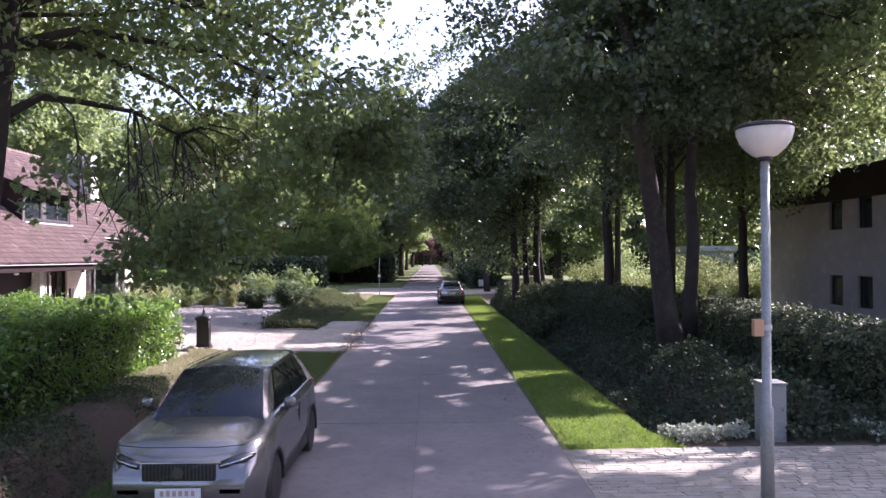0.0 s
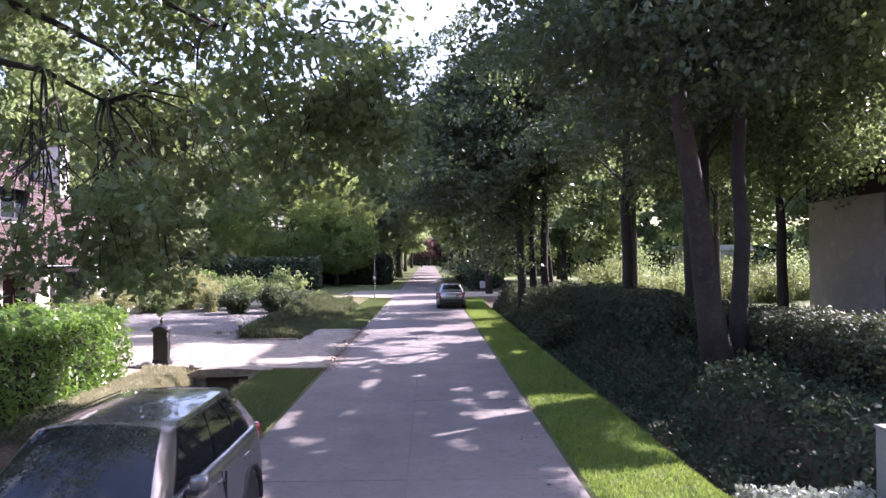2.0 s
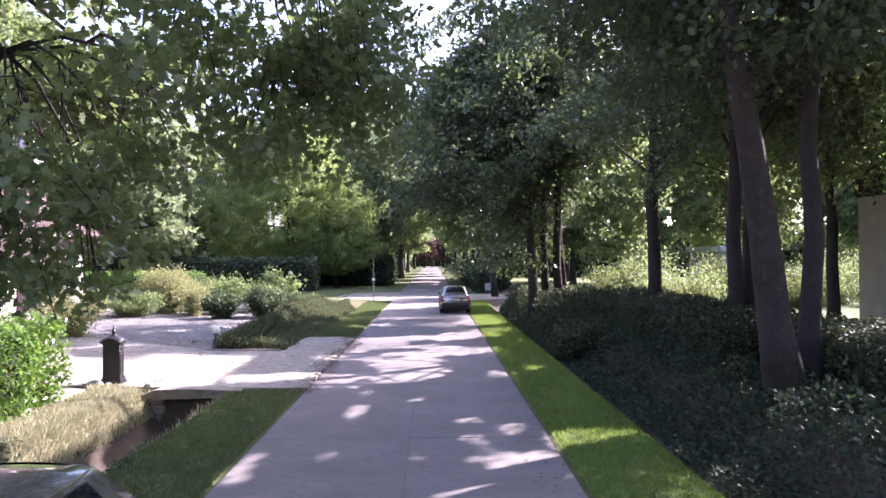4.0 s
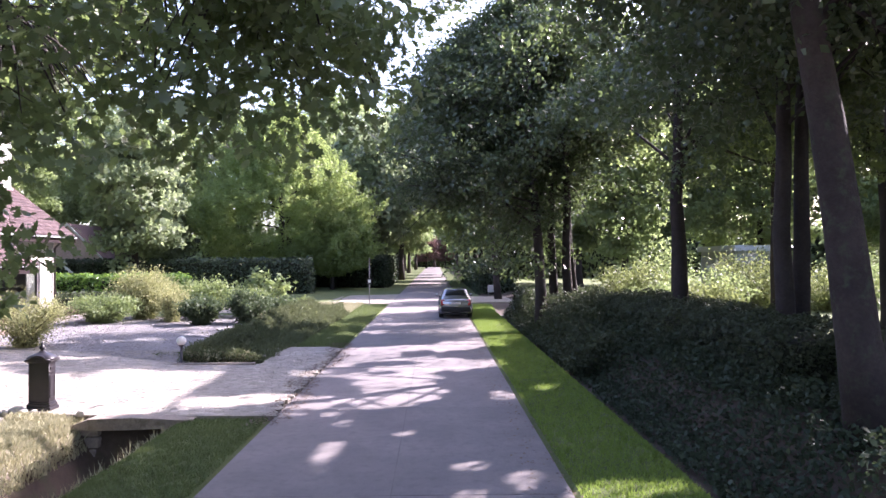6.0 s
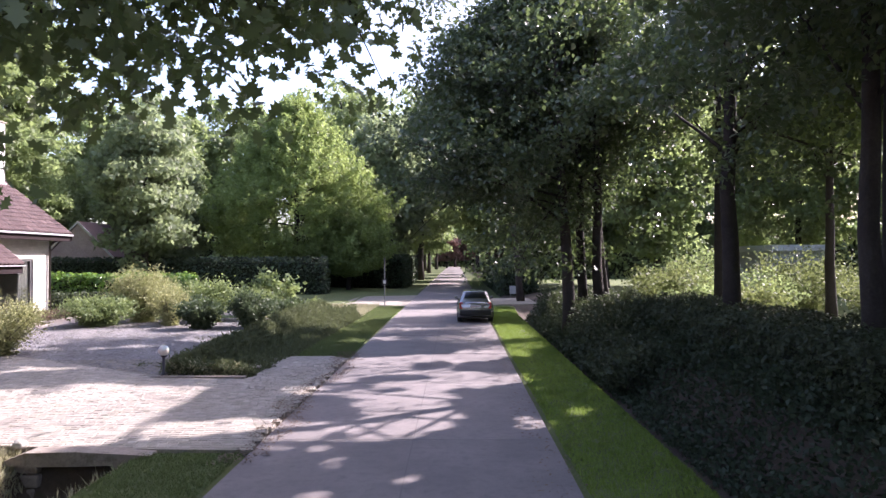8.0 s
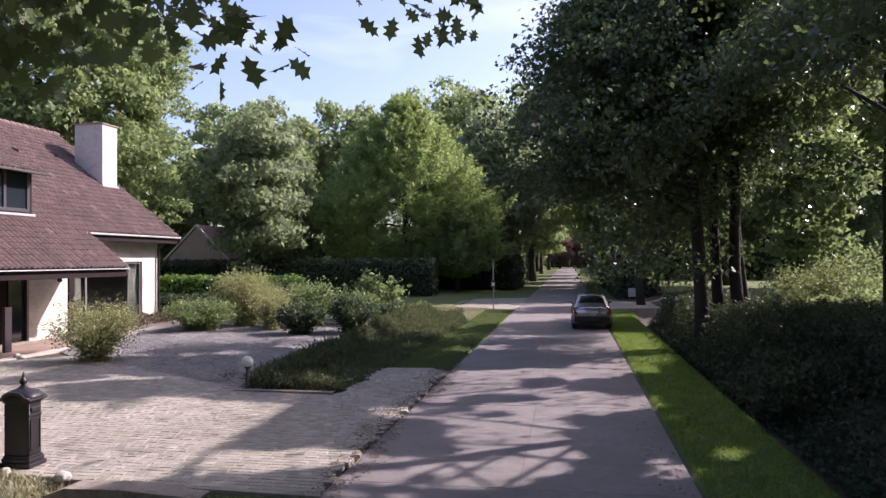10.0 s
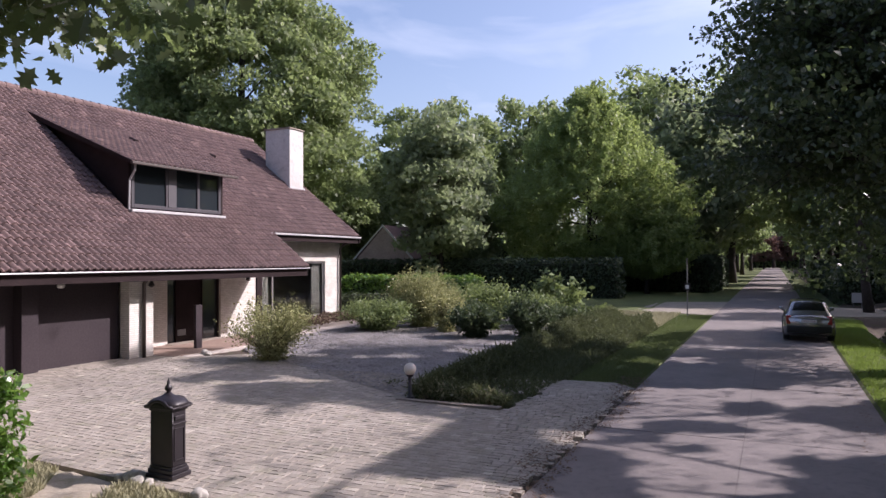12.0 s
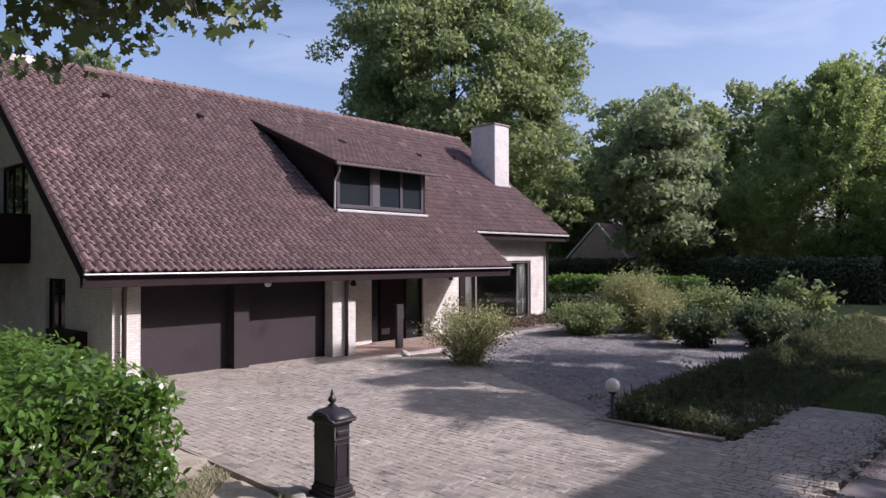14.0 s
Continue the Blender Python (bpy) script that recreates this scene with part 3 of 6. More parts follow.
def window(parent, axis, plane, a0, a1, z0, z1, posts=(), frame_mat=None, fw=0.07, depth=0.08, label="", face=1, sill=False, glass=None):
    """A window in a wall: frame bars, panes, and mullions at the given places."""
    frame_mat = frame_mat or M_frame
    w = new("window")
    w.parent = parent
    if label:
        tagged(w, label)
    def bar(p0, p1, q0, q1, name="window_frame", d=depth):
        bm = box(plane - d * 0.5, plane + d * 0.5, p0, p1, q0, q1, 0.006) if axis == "x" else box(p0, p1, plane - d * 0.5, plane + d * 0.5, q0, q1, 0.006)
        part(name, bm, frame_mat, w)
    bar(a0, a0 + fw, z0, z1)
    bar(a1 - fw, a1, z0, z1)
    bar(a0 + fw, a1 - fw, z0, z0 + fw)
    bar(a0 + fw, a1 - fw, z1 - fw, z1)
    edges = [a0 + fw, *posts, a1 - fw]
    for q in posts:
        bar(q - fw / 2, q + fw / 2, z0 + fw, z1 - fw, "mullion")
    for p0, p1 in zip(edges, edges[1:]):
        bm = box(plane - 0.012, plane + 0.012, p0, p1, z0 + fw, z1 - fw) if axis == "x" else box(p0, p1, plane - 0.012, plane + 0.012, z0 + fw, z1 - fw)
        part("pane", bm, glass or M_glass, w)
    if sill:
        bm = box(plane - 0.05, plane + 0.22, a0 - 0.05, a1 + 0.05, z0 - 0.06, z0, 0.01) if axis == "x" else box(a0 - 0.05, a1 + 0.05, plane - 0.2, plane + 0.05, z0 - 0.06, z0, 0.01)
        part("window_sill", bm, M_whiteframe, w)
    return w


for x0, x1, z0, z1 in GW:
    window(house, "y", GY + 0.12, x0, x1, z0, z1, tuple(x0 + (x1 - x0) * q for q in ((0.5,) if x0 > -20 else (0.36, 0.68))), M_darkwood)
part("window_box", box(-19.0, -17.3, GY - 0.32, GY - 0.004, 0.5, 1.27, 0.01), M_darkwood, house, "dark timber planter box")
balcony = new("balcony")
balcony.parent = house
part("panel", box(-24.2, -21.05, GY - 0.95, GY - 0.88, 2.92, 4.12, 0.01), M_darkwood, balcony)
part("side_panel", box(-21.12, -21.05, GY - 0.88, GY - 0.004, 2.92, 4.12, 0.01), M_darkwood, balcony)
part("deck", box(-24.2, -21.12, GY - 0.88, GY - 0.004, 2.82, 2.92, 0.01), M_darkwood, balcony)

# front wall pieces
wall("pier", box(FX - 0.35, FX, GY + 0.323, 24.72, gz - 0.4, 2.48), "white brick pier")
wall("pier", box(FX - 0.35, FX, 30.12, 30.5, gz - 0.4, 2.48), "white brick pier")
wall("pier", box(FX - 1.0, FX - 0.003, 30.5, 30.95, gz - 0.4, 2.48), "white brick pier")
DX = FX - 0.42
part("door_post", box(DX - 0.05, FX - 0.12, 27.12, 27.55, gz - 0.3, 2.5, 0.01), M_garage, house, "dark brown post between the garage doors")
for a, b in ((24.72, 27.12), (27.55, 30.12)):
    gd = new("garage_door")
    gd.parent = house
    tagged(gd, "plain dark brown up-and-over garage door")
    part("leaf", box(DX - 0.06, DX, a, b, 0.16, 2.5), M_garage, gd)
    part("threshold", box(DX - 0.1, FX + 0.06, a, b, 0.02, 0.155, 0.01), M_stone, house)
wall("lintel", box(FX - 0.7, FX - 0.02, 24.4, 30.95, 2.5, 3.2), "", M_darkwood)
EX = -17.6
wall("wall", box(EX - 0.3, EX, 30.95, 33.0, gz - 0.4, 2.6))
wall("wall", box(EX - 0.3, EX, 35.42, 37.28, gz - 0.4, 2.6))
wall("wall", box(EX - 0.3, EX, 33.0, 35.42, 2.38, 2.6))
door = new("front_door")
door.parent = house
tagged(door, "dark stained front door with a narrow glazed side light")
part("leaf", box(EX - 0.2, EX - 0.13, 33.5, 34.6, 0.10, 2.38, 0.01), M_darkwood, door)
part("side_light", box(EX - 0.18, EX - 0.15, 34.65, 35.37, 0.10, 2.38), M_glass, door)
part("side_light", box(EX - 0.18, EX - 0.15, 33.05, 33.45, 0.10, 2.38), M_glass, door)
for q in (33.0, 33.45, 34.6, 35.37):
    part("door_frame", box(EX - 0.22, EX - 0.08, q, q + 0.05, 0.12, 2.38, 0.005), M_darkwood, door)
part("letter_plate", box(EX - 0.13, EX - 0.115, 33.55, 33.9, 0.42, 0.62, 0.004), M_frame, door)
part("handle", tube([(EX - 0.07, 34.5, 0.9), (EX - 0.07, 34.5, 1.4)], [0.015, 0.015]), M_gutter, door)
part("threshold", box(EX - 0.25, EX + 0.3, 32.9, 35.5, 0.02, 0.215, 0.015), M_culvert, house)
M_porch = surface("brown_porch_paving", (0.24, 0.165, 0.13), (0.34, 0.25, 0.205), 1.6, 26, 0.9, 0.4, 0.006, (0.2, 0.115, 0.085))
part("porch_floor", box(EX, -15.25, 31.0, 36.4, 0.02, 0.197, 0.012), M_porch, house, "worn reddish-brown porch paving")
# living room with the large window
LX = -17.55
wall("wall", box(LX - 0.3, LX, 37.3, 37.6, gz - 0.4, 2.9), "", M_darkwood)
wall("pier", box(LX - 0.3, LX, 41.75, 42.9, gz - 0.4, roof_z(LX) - 0.25), "white brick pier")
wall("wall", box(LX - 0.3, LX - 0.004, 37.3, 41.75, 2.85, roof_z(LX) - 0.25))
wall("wall", box(LX - 0.3, LX - 0.004, 37.6, 41.75, gz - 0.4, 0.5))
wall("wall", box(BACK_X + 0.8, LX - 0.3, 42.58, 42.9, gz - 0.4, 3.4))
wall("wall", side_prism([(LX - 0.3, 3.4), (LX - 0.3, under(LX - 0.3)), (RIDGE_X, under(RIDGE_X)), (BACK_X + 0.8, under(BACK_X + 0.8)), (BACK_X + 0.8, 3.4)], "y", 42.58, 42.9))
wall("wall", box(BACK_X + 0.8, BACK_X + 1.1, GY + 0.32, 42.58, gz - 0.4, under(BACK_X + 0.8)))
window(house, "x", LX - 0.12, 37.6, 41.75, 0.5, 2.85, (38.3,), M_frame, 0.09, 0.1, "large fixed living room window", glass=clear_glass("clear_pane"))
for y, w in ((37.95, 0.35), (41.35, 0.5)):
    bm = bmesh.new()
    for k in range(6):
        add_tube(bm, [(LX - 0.24, y + w * (k / 5 - 0.5) * 1.2, 0.52), (LX - 0.24, y + w * (k / 5 - 0.5), 2.8)], [0.05, 0.045], 6)
    part("curtain", bm, M_curtain, house, "pale gathered curtain", True)
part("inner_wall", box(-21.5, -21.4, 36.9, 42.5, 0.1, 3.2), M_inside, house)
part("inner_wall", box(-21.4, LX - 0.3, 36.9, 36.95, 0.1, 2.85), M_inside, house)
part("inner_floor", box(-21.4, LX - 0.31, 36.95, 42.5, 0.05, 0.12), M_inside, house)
part("inner_ceiling", box(-21.4, LX - 0.31, 36.95, 42.5, 2.86, 2.95), M_plaster, house)
part("soffit", box(EX - 0.3, EAVE_X - 0.02, 30.96, 37.28, 2.6, 2.66), M_darkwood, house)

# roof body, tiles, gutters
roof = part("roof", side_prism([(EAVE_X + 0.02, EAVE_Z - 0.16), (EAVE_X + 0.02, EAVE_Z - 0.05), (RIDGE_X, RIDGE_Z - 0.05), (BACK_X, RIDGE_Z - 0.05 - (RIDGE_X - BACK_X) * TAN), (BACK_X, RIDGE_Z - 0.2 - (RIDGE_X - BACK_X) * TAN), (RIDGE_X, RIDGE_Z - 0.22)], "y", Y0 + 0.03, YM), M_darkwood, house, "brown clay pantile roof with a dark timber underside")
part("roof", side_prism([(EAVE2_X + 0.02, roof_z(EAVE2_X) - 0.16), (EAVE2_X + 0.02, roof_z(EAVE2_X) - 0.05), (RIDGE_X, RIDGE_Z - 0.05), (BACK_X, RIDGE_Z - 0.05 - (RIDGE_X - BACK_X) * TAN), (BACK_X, RIDGE_Z - 0.2 - (RIDGE_X - BACK_X) * TAN), (RIDGE_X, RIDGE_Z - 0.22)], "y", YM, Y1 - 0.03), M_darkwood, house)
part("fascia", box(EAVE_X - 0.12, EAVE_X - 0.02, Y0, YM + 0.02, EAVE_Z - 0.41, EAVE_Z - 0.16, 0.008), M_darkwood, house, "dark brown fascia board")
part("gutter", box(EAVE_X - 0.02, EAVE_X + 0.11, Y0, YM + 0.03, EAVE_Z - 0.157, EAVE_Z - 0.124, 0.012), M_gutter, house, "pale zinc gutter")
part("fascia", box(EAVE2_X - 0.1, EAVE2_X - 0.02, YM, Y1, roof_z(EAVE2_X) - 0.34, roof_z(EAVE2_X) - 0.1, 0.008), M_darkwood, house)
part("gutter", box(EAVE2_X - 0.02, EAVE2_X + 0.1, YM - 0.15, Y1, roof_z(EAVE2_X) - 0.12, roof_z(EAVE2_X) - 0.05, 0.015), M_gutter, house, "pale zinc gutter")
for y in (Y0, Y1 - 0.06):
    x1 = EAVE_X if y == Y0 else EAVE2_X
    part("barge_board", side_prism([(x1 + 0.03, roof_z(x1) - 0.32), (x1 + 0.03, roof_z(x1) - 0.02), (RIDGE_X, RIDGE_Z + 0.0), (BACK_X, RIDGE_Z - (RIDGE_X - BACK_X) * TAN), (BACK_X, RIDGE_Z - 0.3 - (RIDGE_X - BACK_X) * TAN), (RIDGE_X, RIDGE_Z - 0.32)], "y", y, y + 0.06), M_darkwood, house)
part("verge_wall", side_prism([(EAVE_X - 0.3, EAVE_Z - 0.2), (EAVE2_X - 0.1, roof_z(EAVE2_X) - 0.2), (LX, roof_z(LX) - 0.25), (LX, 2.6), (EAVE_X - 0.3, 2.6)], "y", YM - 0.14, YM - 0.02), M_darkwood, house)
for x, y, z in ((-15.9, 24.3, 2.4), (-15.95, 30.55, 2.4), (LX + 0.06, 42.8, 3.55)):
    part("downpipe", tube([(x + 0.5 if z < 3 else x + 0.6, y, z + 0.12), (x + 0.25, y, z + 0.06), (x + 0.03, y, z - 0.15), (x + 0.03, y, gz - 0.05)], [0.052] * 4, 10), M_pipe, house, "brown rainwater pipe", True)
for y in (30.75, 35.6):
    part("wall_lamp", lathe([(0.03, 0.12), (0.09, 0.0), (0.09, -0.02), (0.03, -0.06)], 10, ((FX if y < 32 else EX) + 0.14, y + (0 if y < 32 else 1.1), 2.2)), M_iron, house, "small dark wall lantern")
part("eave_lamp", lathe([(0.005, 2.19), (0.06, 2.2), (0.085, 2.23), (0.09, 2.27), (0.09, 2.3)], 14, (-15.6, 27.75, 0.03)), M_whiteframe, house, "small white lamp under the eave", True)
chim = part("chimney", box(-20.95, -19.6, 42.0, 43.02, 5.6, 8.82, 0.02), M_plaster, house, "whitewashed square chimney stack")
part("flashing", box(-21.0, -19.54, 41.95, 43.07, 5.9, 6.2, 0.01), M_gutter, chim)
part("cap", box(-21.0, -19.55, 41.95, 43.07, 8.82, 8.88, 0.012), M_culvert, chim)
part("chimney", box(-23.5, -22.7, 24.0, 24.8, 8.0, 8.75, 0.02), M_plaster, house, "whitewashed square chimney stack")

# dormer
DFX, DY0, DY1 = -17.45, 31.35, 35.35
dormer = new("dormer")
dormer.parent = house
tagged(dormer, "wide dormer with three dark windows and dark timber cheeks")
def dorm_z(x):
    return 5.9 + (-17.05 - x) * (7.8 - 5.9) / (21.75 - 17.05)


for y in (DY0, DY1 - 0.1):
    part("cheek", side_prism([(DFX, roof_z(DFX)), (DFX, dorm_z(DFX) - 0.1), (-21.5, dorm_z(-21.5) - 0.1)], "y", y, y + 0.1), M_darkwood, dormer, "dark tiled cheek")
part("front", box(DFX - 0.12, DFX - 0.02, DY0 + 0.1, DY1 - 0.1, 4.0, 4.55), M_darkwood, dormer)
part("apron", box(DFX - 0.02, DFX + 0.16, DY0, DY1, 4.36, 4.44, 0.01), M_gutter, dormer, "lead apron below the windows")
window(dormer, "x", DFX - 0.05, DY0 + 0.1, DY1 - 0.1, 4.5, dorm_z(DFX) - 0.12, (DY0 + 1.5, DY0 + 2.85), plain("dark_grey_frame", (0.052, 0.048, 0.056), 0.45), 0.11, 0.12)
part("mullion_board", box(DFX - 0.03, DFX + 0.03, DY0 + 1.52, DY0 + 1.86, 4.58, dorm_z(DFX) - 0.22, 0.008), plain("grey_board", (0.07, 0.066, 0.074), 0.5), dormer)
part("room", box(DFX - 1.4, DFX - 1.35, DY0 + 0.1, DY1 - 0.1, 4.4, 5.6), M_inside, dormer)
part("dormer_roof", side_prism([(-17.0, dorm_z(-17.0) - 0.14), (-17.0, dorm_z(-17.0) - 0.03), (-21.8, dorm_z(-21.8) - 0.03), (-21.8, dorm_z(-21.8) - 0.2)], "y", DY0 - 0.3, DY1 + 0.2), M_darkwood, dormer)
part("gutter", box(-17.02, -16.92, DY0 - 0.32, DY1 + 0.22, dorm_z(-17.0) - 0.14, dorm_z(-17.0) - 0.06, 0.012), M_pipe, dormer)
part("downpipe", tube([(-17.1, DY0 - 0.06, dorm_z(-17.0) - 0.12), (-17.12, DY0 - 0.06, dorm_z(-17.0) - 0.3), (-17.34, DY0 - 0.06, 5.3), (-17.36, DY0 - 0.06, 4.42)], [0.03] * 4), M_gutter, dormer, "grey rainwater pipe")

# slim slab before the entrance
post = holder("house_post", "slim dark grey slab post beside the front door", "post")
part("slab", box(-16.12, -16.02, 32.62, 32.88, 0.1, 1.52, 0.01), M_garage, post)

# the tiles
def tile_shape(w, l):
    """A tile with a trough and one round roll, thick at its lower edge; local x across, y up the slope."""
    n, prof = 10, []
    for k in range(n + 1):
        u = k / n
        z = 0.058 * math.sin(math.pi * (u - 0.34) / 0.66) ** 0.85 if 0.34 < u < 1 else -0.010 * math.sin(math.pi * min(u, 0.34) / 0.34)
        prof.append((u * w, z))
    v = [(x, 0, z + 0.032) for x, z in prof] + [(x, l, z - 0.012) for x, z in prof] + [(x, 0, z - 0.01) for x, z in prof]
    f = []
    for k in range(n):
        f.append((k, k + 1, n + 1 + k + 1, n + 1 + k))
        f.append((2 * (n + 1) + k, 2 * (n + 1) + k + 1, k + 1, k))
    return v, f


def lay_tiles(parent, eave_x, eave_z, pitch, y0, y1, run, near, holes=lambda x, y: False, limit=300):
    w, l = (y1 - y0) / round((y1 - y0) / 0.218), 0.30
    v, f = tile_shape(w, l * 1.12)
    single = raw_mesh("roof_tile", v, f, M_tile1)
    rng = random.Random(3)
    ca, sa = math.cos(pitch), math.sin(pitch)
    verts, faces, count = [], [], 0
    for r in range(int(run / l)):
        for q in range(round((y1 - y0) / w)):
            y, d = y0 + q * w, r * l
            x = eave_x - d * ca
            if holes(x - 0.1, y + w / 2):
                continue
            j = rng.uniform(-0.008, 0.008)
            if near(x, y) and count < limit:
                ob = new("roof_tile", single)
                ob.parent = parent
                ob.matrix_basis = Matrix(((0, -ca, sa, x), (1, 0, 0, y), (0, sa, ca, eave_z + d * sa + j), (0, 0, 0, 1)))
                count += 1
            else:
                o = len(verts)
                tilt = rng.uniform(-0.03, 0.03)
                for a, b, c in v:
                    c += tilt * a + j
                    verts.append((x - b * ca + c * sa, y + a, eave_z + d * sa + b * sa + c * ca))
                faces += [tuple(o + k for k in g) for g in f]
    ob = new("roof_tile_field", raw_mesh("roof_tile_field", verts, faces, M_tile))
    ob.parent = parent
    tagged(ob, kind="stuff")


def add_tiles():
    P = radians(38)
    in_dormer = lambda x, y: DY0 - 0.05 < y < DY1 + 0.02 and -21.6 < x < DFX + 0.1
    lay_tiles(roof, EAVE_X + 0.06, EAVE_Z - 0.085, P, Y0 + 0.02, YM, 9.75, lambda x, y: 25.5 < y < 33.5 and x > -18.6, in_dormer)
    k = int(round((EAVE_X - EAVE2_X) / math.cos(P) / 0.30))
    ex = EAVE_X + 0.06 - k * 0.30 * math.cos(P)
    lay_tiles(roof, ex, EAVE_Z - 0.085 + k * 0.30 * math.sin(P), P, YM, Y1, 9.75 - k * 0.30, lambda x, y: False)
    dp = math.atan((7.8 - 5.9) / (21.75 - 17.05))
    lay_tiles(dormer, -16.98, dorm_z(-16.98) - 0.05, dp, DY0 - 0.3, DY1 + 0.2, 5.05, lambda x, y: False)
    for vx, vy in ((-21.6, 26.2), (-21.3, 29.0), (-21.0, 38.6), (-21.2, 41.0), (-19.8, 33.6)):
        vz = dorm_z(vx) if DY0 < vy < DY1 else roof_z(vx)
        vent = bmesh.new()
        add_tube(vent, [(vx + 0.16, vy, vz - 0.06), (vx - 0.16, vy, vz + 0.1)], [0.085, 0.05], 10)
        part("vent_tile", vent, M_darkwood, house, "small dark vent in the roof")
    bm = bmesh.new()
    y = Y0
    while y < Y1 - 0.2:
        add_tube(bm, [(RIDGE_X, y, RIDGE_Z - 0.02), (RIDGE_X, y + 0.4, RIDGE_Z - 0.035)], [0.14, 0.125], 10)
        y += 0.36
    part("ridge_tiles", bm, M_tile, house, smooth=False)

# ------------------------------------------------------------------ trees
def crown_points(rng, clumps, per, r, flat=0.72):
    """Leaf places round many clump centres, denser at their outside."""
    c = np.repeat(clumps, per, axis=0)
    d = rng.normal(size=c.shape)
    d /= np.linalg.norm(d, axis=1, keepdims=True)
    rad = r * (0.35 + 0.75 * rng.uniform(0, 1, (len(c), 1)) ** 0.6)
    d2 = d * rad * np.array([1.0, 1.0, flat])
    if flat < 0.7:  # sprays droop towards their rims
        d2[:, 2] -= 0.22 * (d2[:, 0] ** 2 + d2[:, 1] ** 2) / r
    return c + d2, d


def fill_crown(rng, centre, radii, n, shell=0.45, cut_low=-1.0, rough=0.36):
    out = []
    while len(out) < n:
        p = rng.uniform(-1, 1, 3)
        q = np.linalg.norm(p)
        if shell < q < 1 and p[2] > cut_low:
            wob = 0.82 + rough * noise.noise(Vector(p * 1.9) + Vector(centre) * 0.31)
            out.append(np.array(centre) + p * np.array(radii) * wob)
    return np.array(out)


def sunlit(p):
    """Sun rays along which leaves are cut out to light chosen places: the drive, the house front, the bright band on
    the road.
    """
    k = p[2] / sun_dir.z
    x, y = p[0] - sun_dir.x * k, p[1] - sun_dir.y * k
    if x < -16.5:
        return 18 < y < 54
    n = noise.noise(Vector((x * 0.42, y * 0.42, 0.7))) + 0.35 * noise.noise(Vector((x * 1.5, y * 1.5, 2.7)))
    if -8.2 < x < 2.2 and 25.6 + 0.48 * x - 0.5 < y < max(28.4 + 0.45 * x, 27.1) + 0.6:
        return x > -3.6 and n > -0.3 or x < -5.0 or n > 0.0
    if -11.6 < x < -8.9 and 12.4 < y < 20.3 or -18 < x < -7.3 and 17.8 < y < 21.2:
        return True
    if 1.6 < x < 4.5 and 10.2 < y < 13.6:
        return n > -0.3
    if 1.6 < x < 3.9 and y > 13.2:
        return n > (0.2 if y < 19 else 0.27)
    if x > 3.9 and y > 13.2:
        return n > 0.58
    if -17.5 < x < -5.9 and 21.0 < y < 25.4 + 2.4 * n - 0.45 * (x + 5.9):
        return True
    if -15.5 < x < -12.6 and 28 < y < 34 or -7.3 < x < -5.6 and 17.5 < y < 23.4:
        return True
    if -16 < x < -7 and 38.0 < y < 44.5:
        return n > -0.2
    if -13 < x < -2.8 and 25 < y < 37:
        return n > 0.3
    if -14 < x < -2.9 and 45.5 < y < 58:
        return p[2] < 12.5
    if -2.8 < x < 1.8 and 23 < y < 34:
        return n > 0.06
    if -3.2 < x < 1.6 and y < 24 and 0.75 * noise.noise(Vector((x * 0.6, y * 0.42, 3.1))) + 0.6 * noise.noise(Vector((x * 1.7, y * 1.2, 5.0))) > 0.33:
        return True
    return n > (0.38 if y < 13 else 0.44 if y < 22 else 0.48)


def limb(tree, a, c, r0, rng, spread, bark, droop=0.0, twigs=4):
    bm = bmesh.new()
    mid = a.lerp(c, 0.5) + Vector((rng.uniform(-0.3, 0.3), rng.uniform(-0.3, 0.3), 0.25 + droop + rng.uniform(-0.1, 0.25)))
    q = mid.lerp(c, 0.55) + Vector((0, 0, 0.1 + droop * 0.4))
    add_tube(bm, [a, a.lerp(mid, 0.5) + Vector((0, 0, 0.1 + droop * 0.3)), mid, q, c], [r0, r0 * 0.8, r0 * 0.55, max(r0 * 0.35, 0.015), 0.008], 7)
    for _ in range(twigs):
        s = mid.lerp(q, rng.uniform(0, 1))
        e = q.lerp(c, rng.uniform(0.1, 1)) + Vector(rng.normal(0, spread, 3))
        add_tube(bm, [s, s.lerp(e, 0.5) + Vector((0, 0, 0.08)), e], [max(r0 * 0.25, 0.012), 0.012, 0.005], 4, False)
    part("limb", bm, bark, tree, smooth=True)


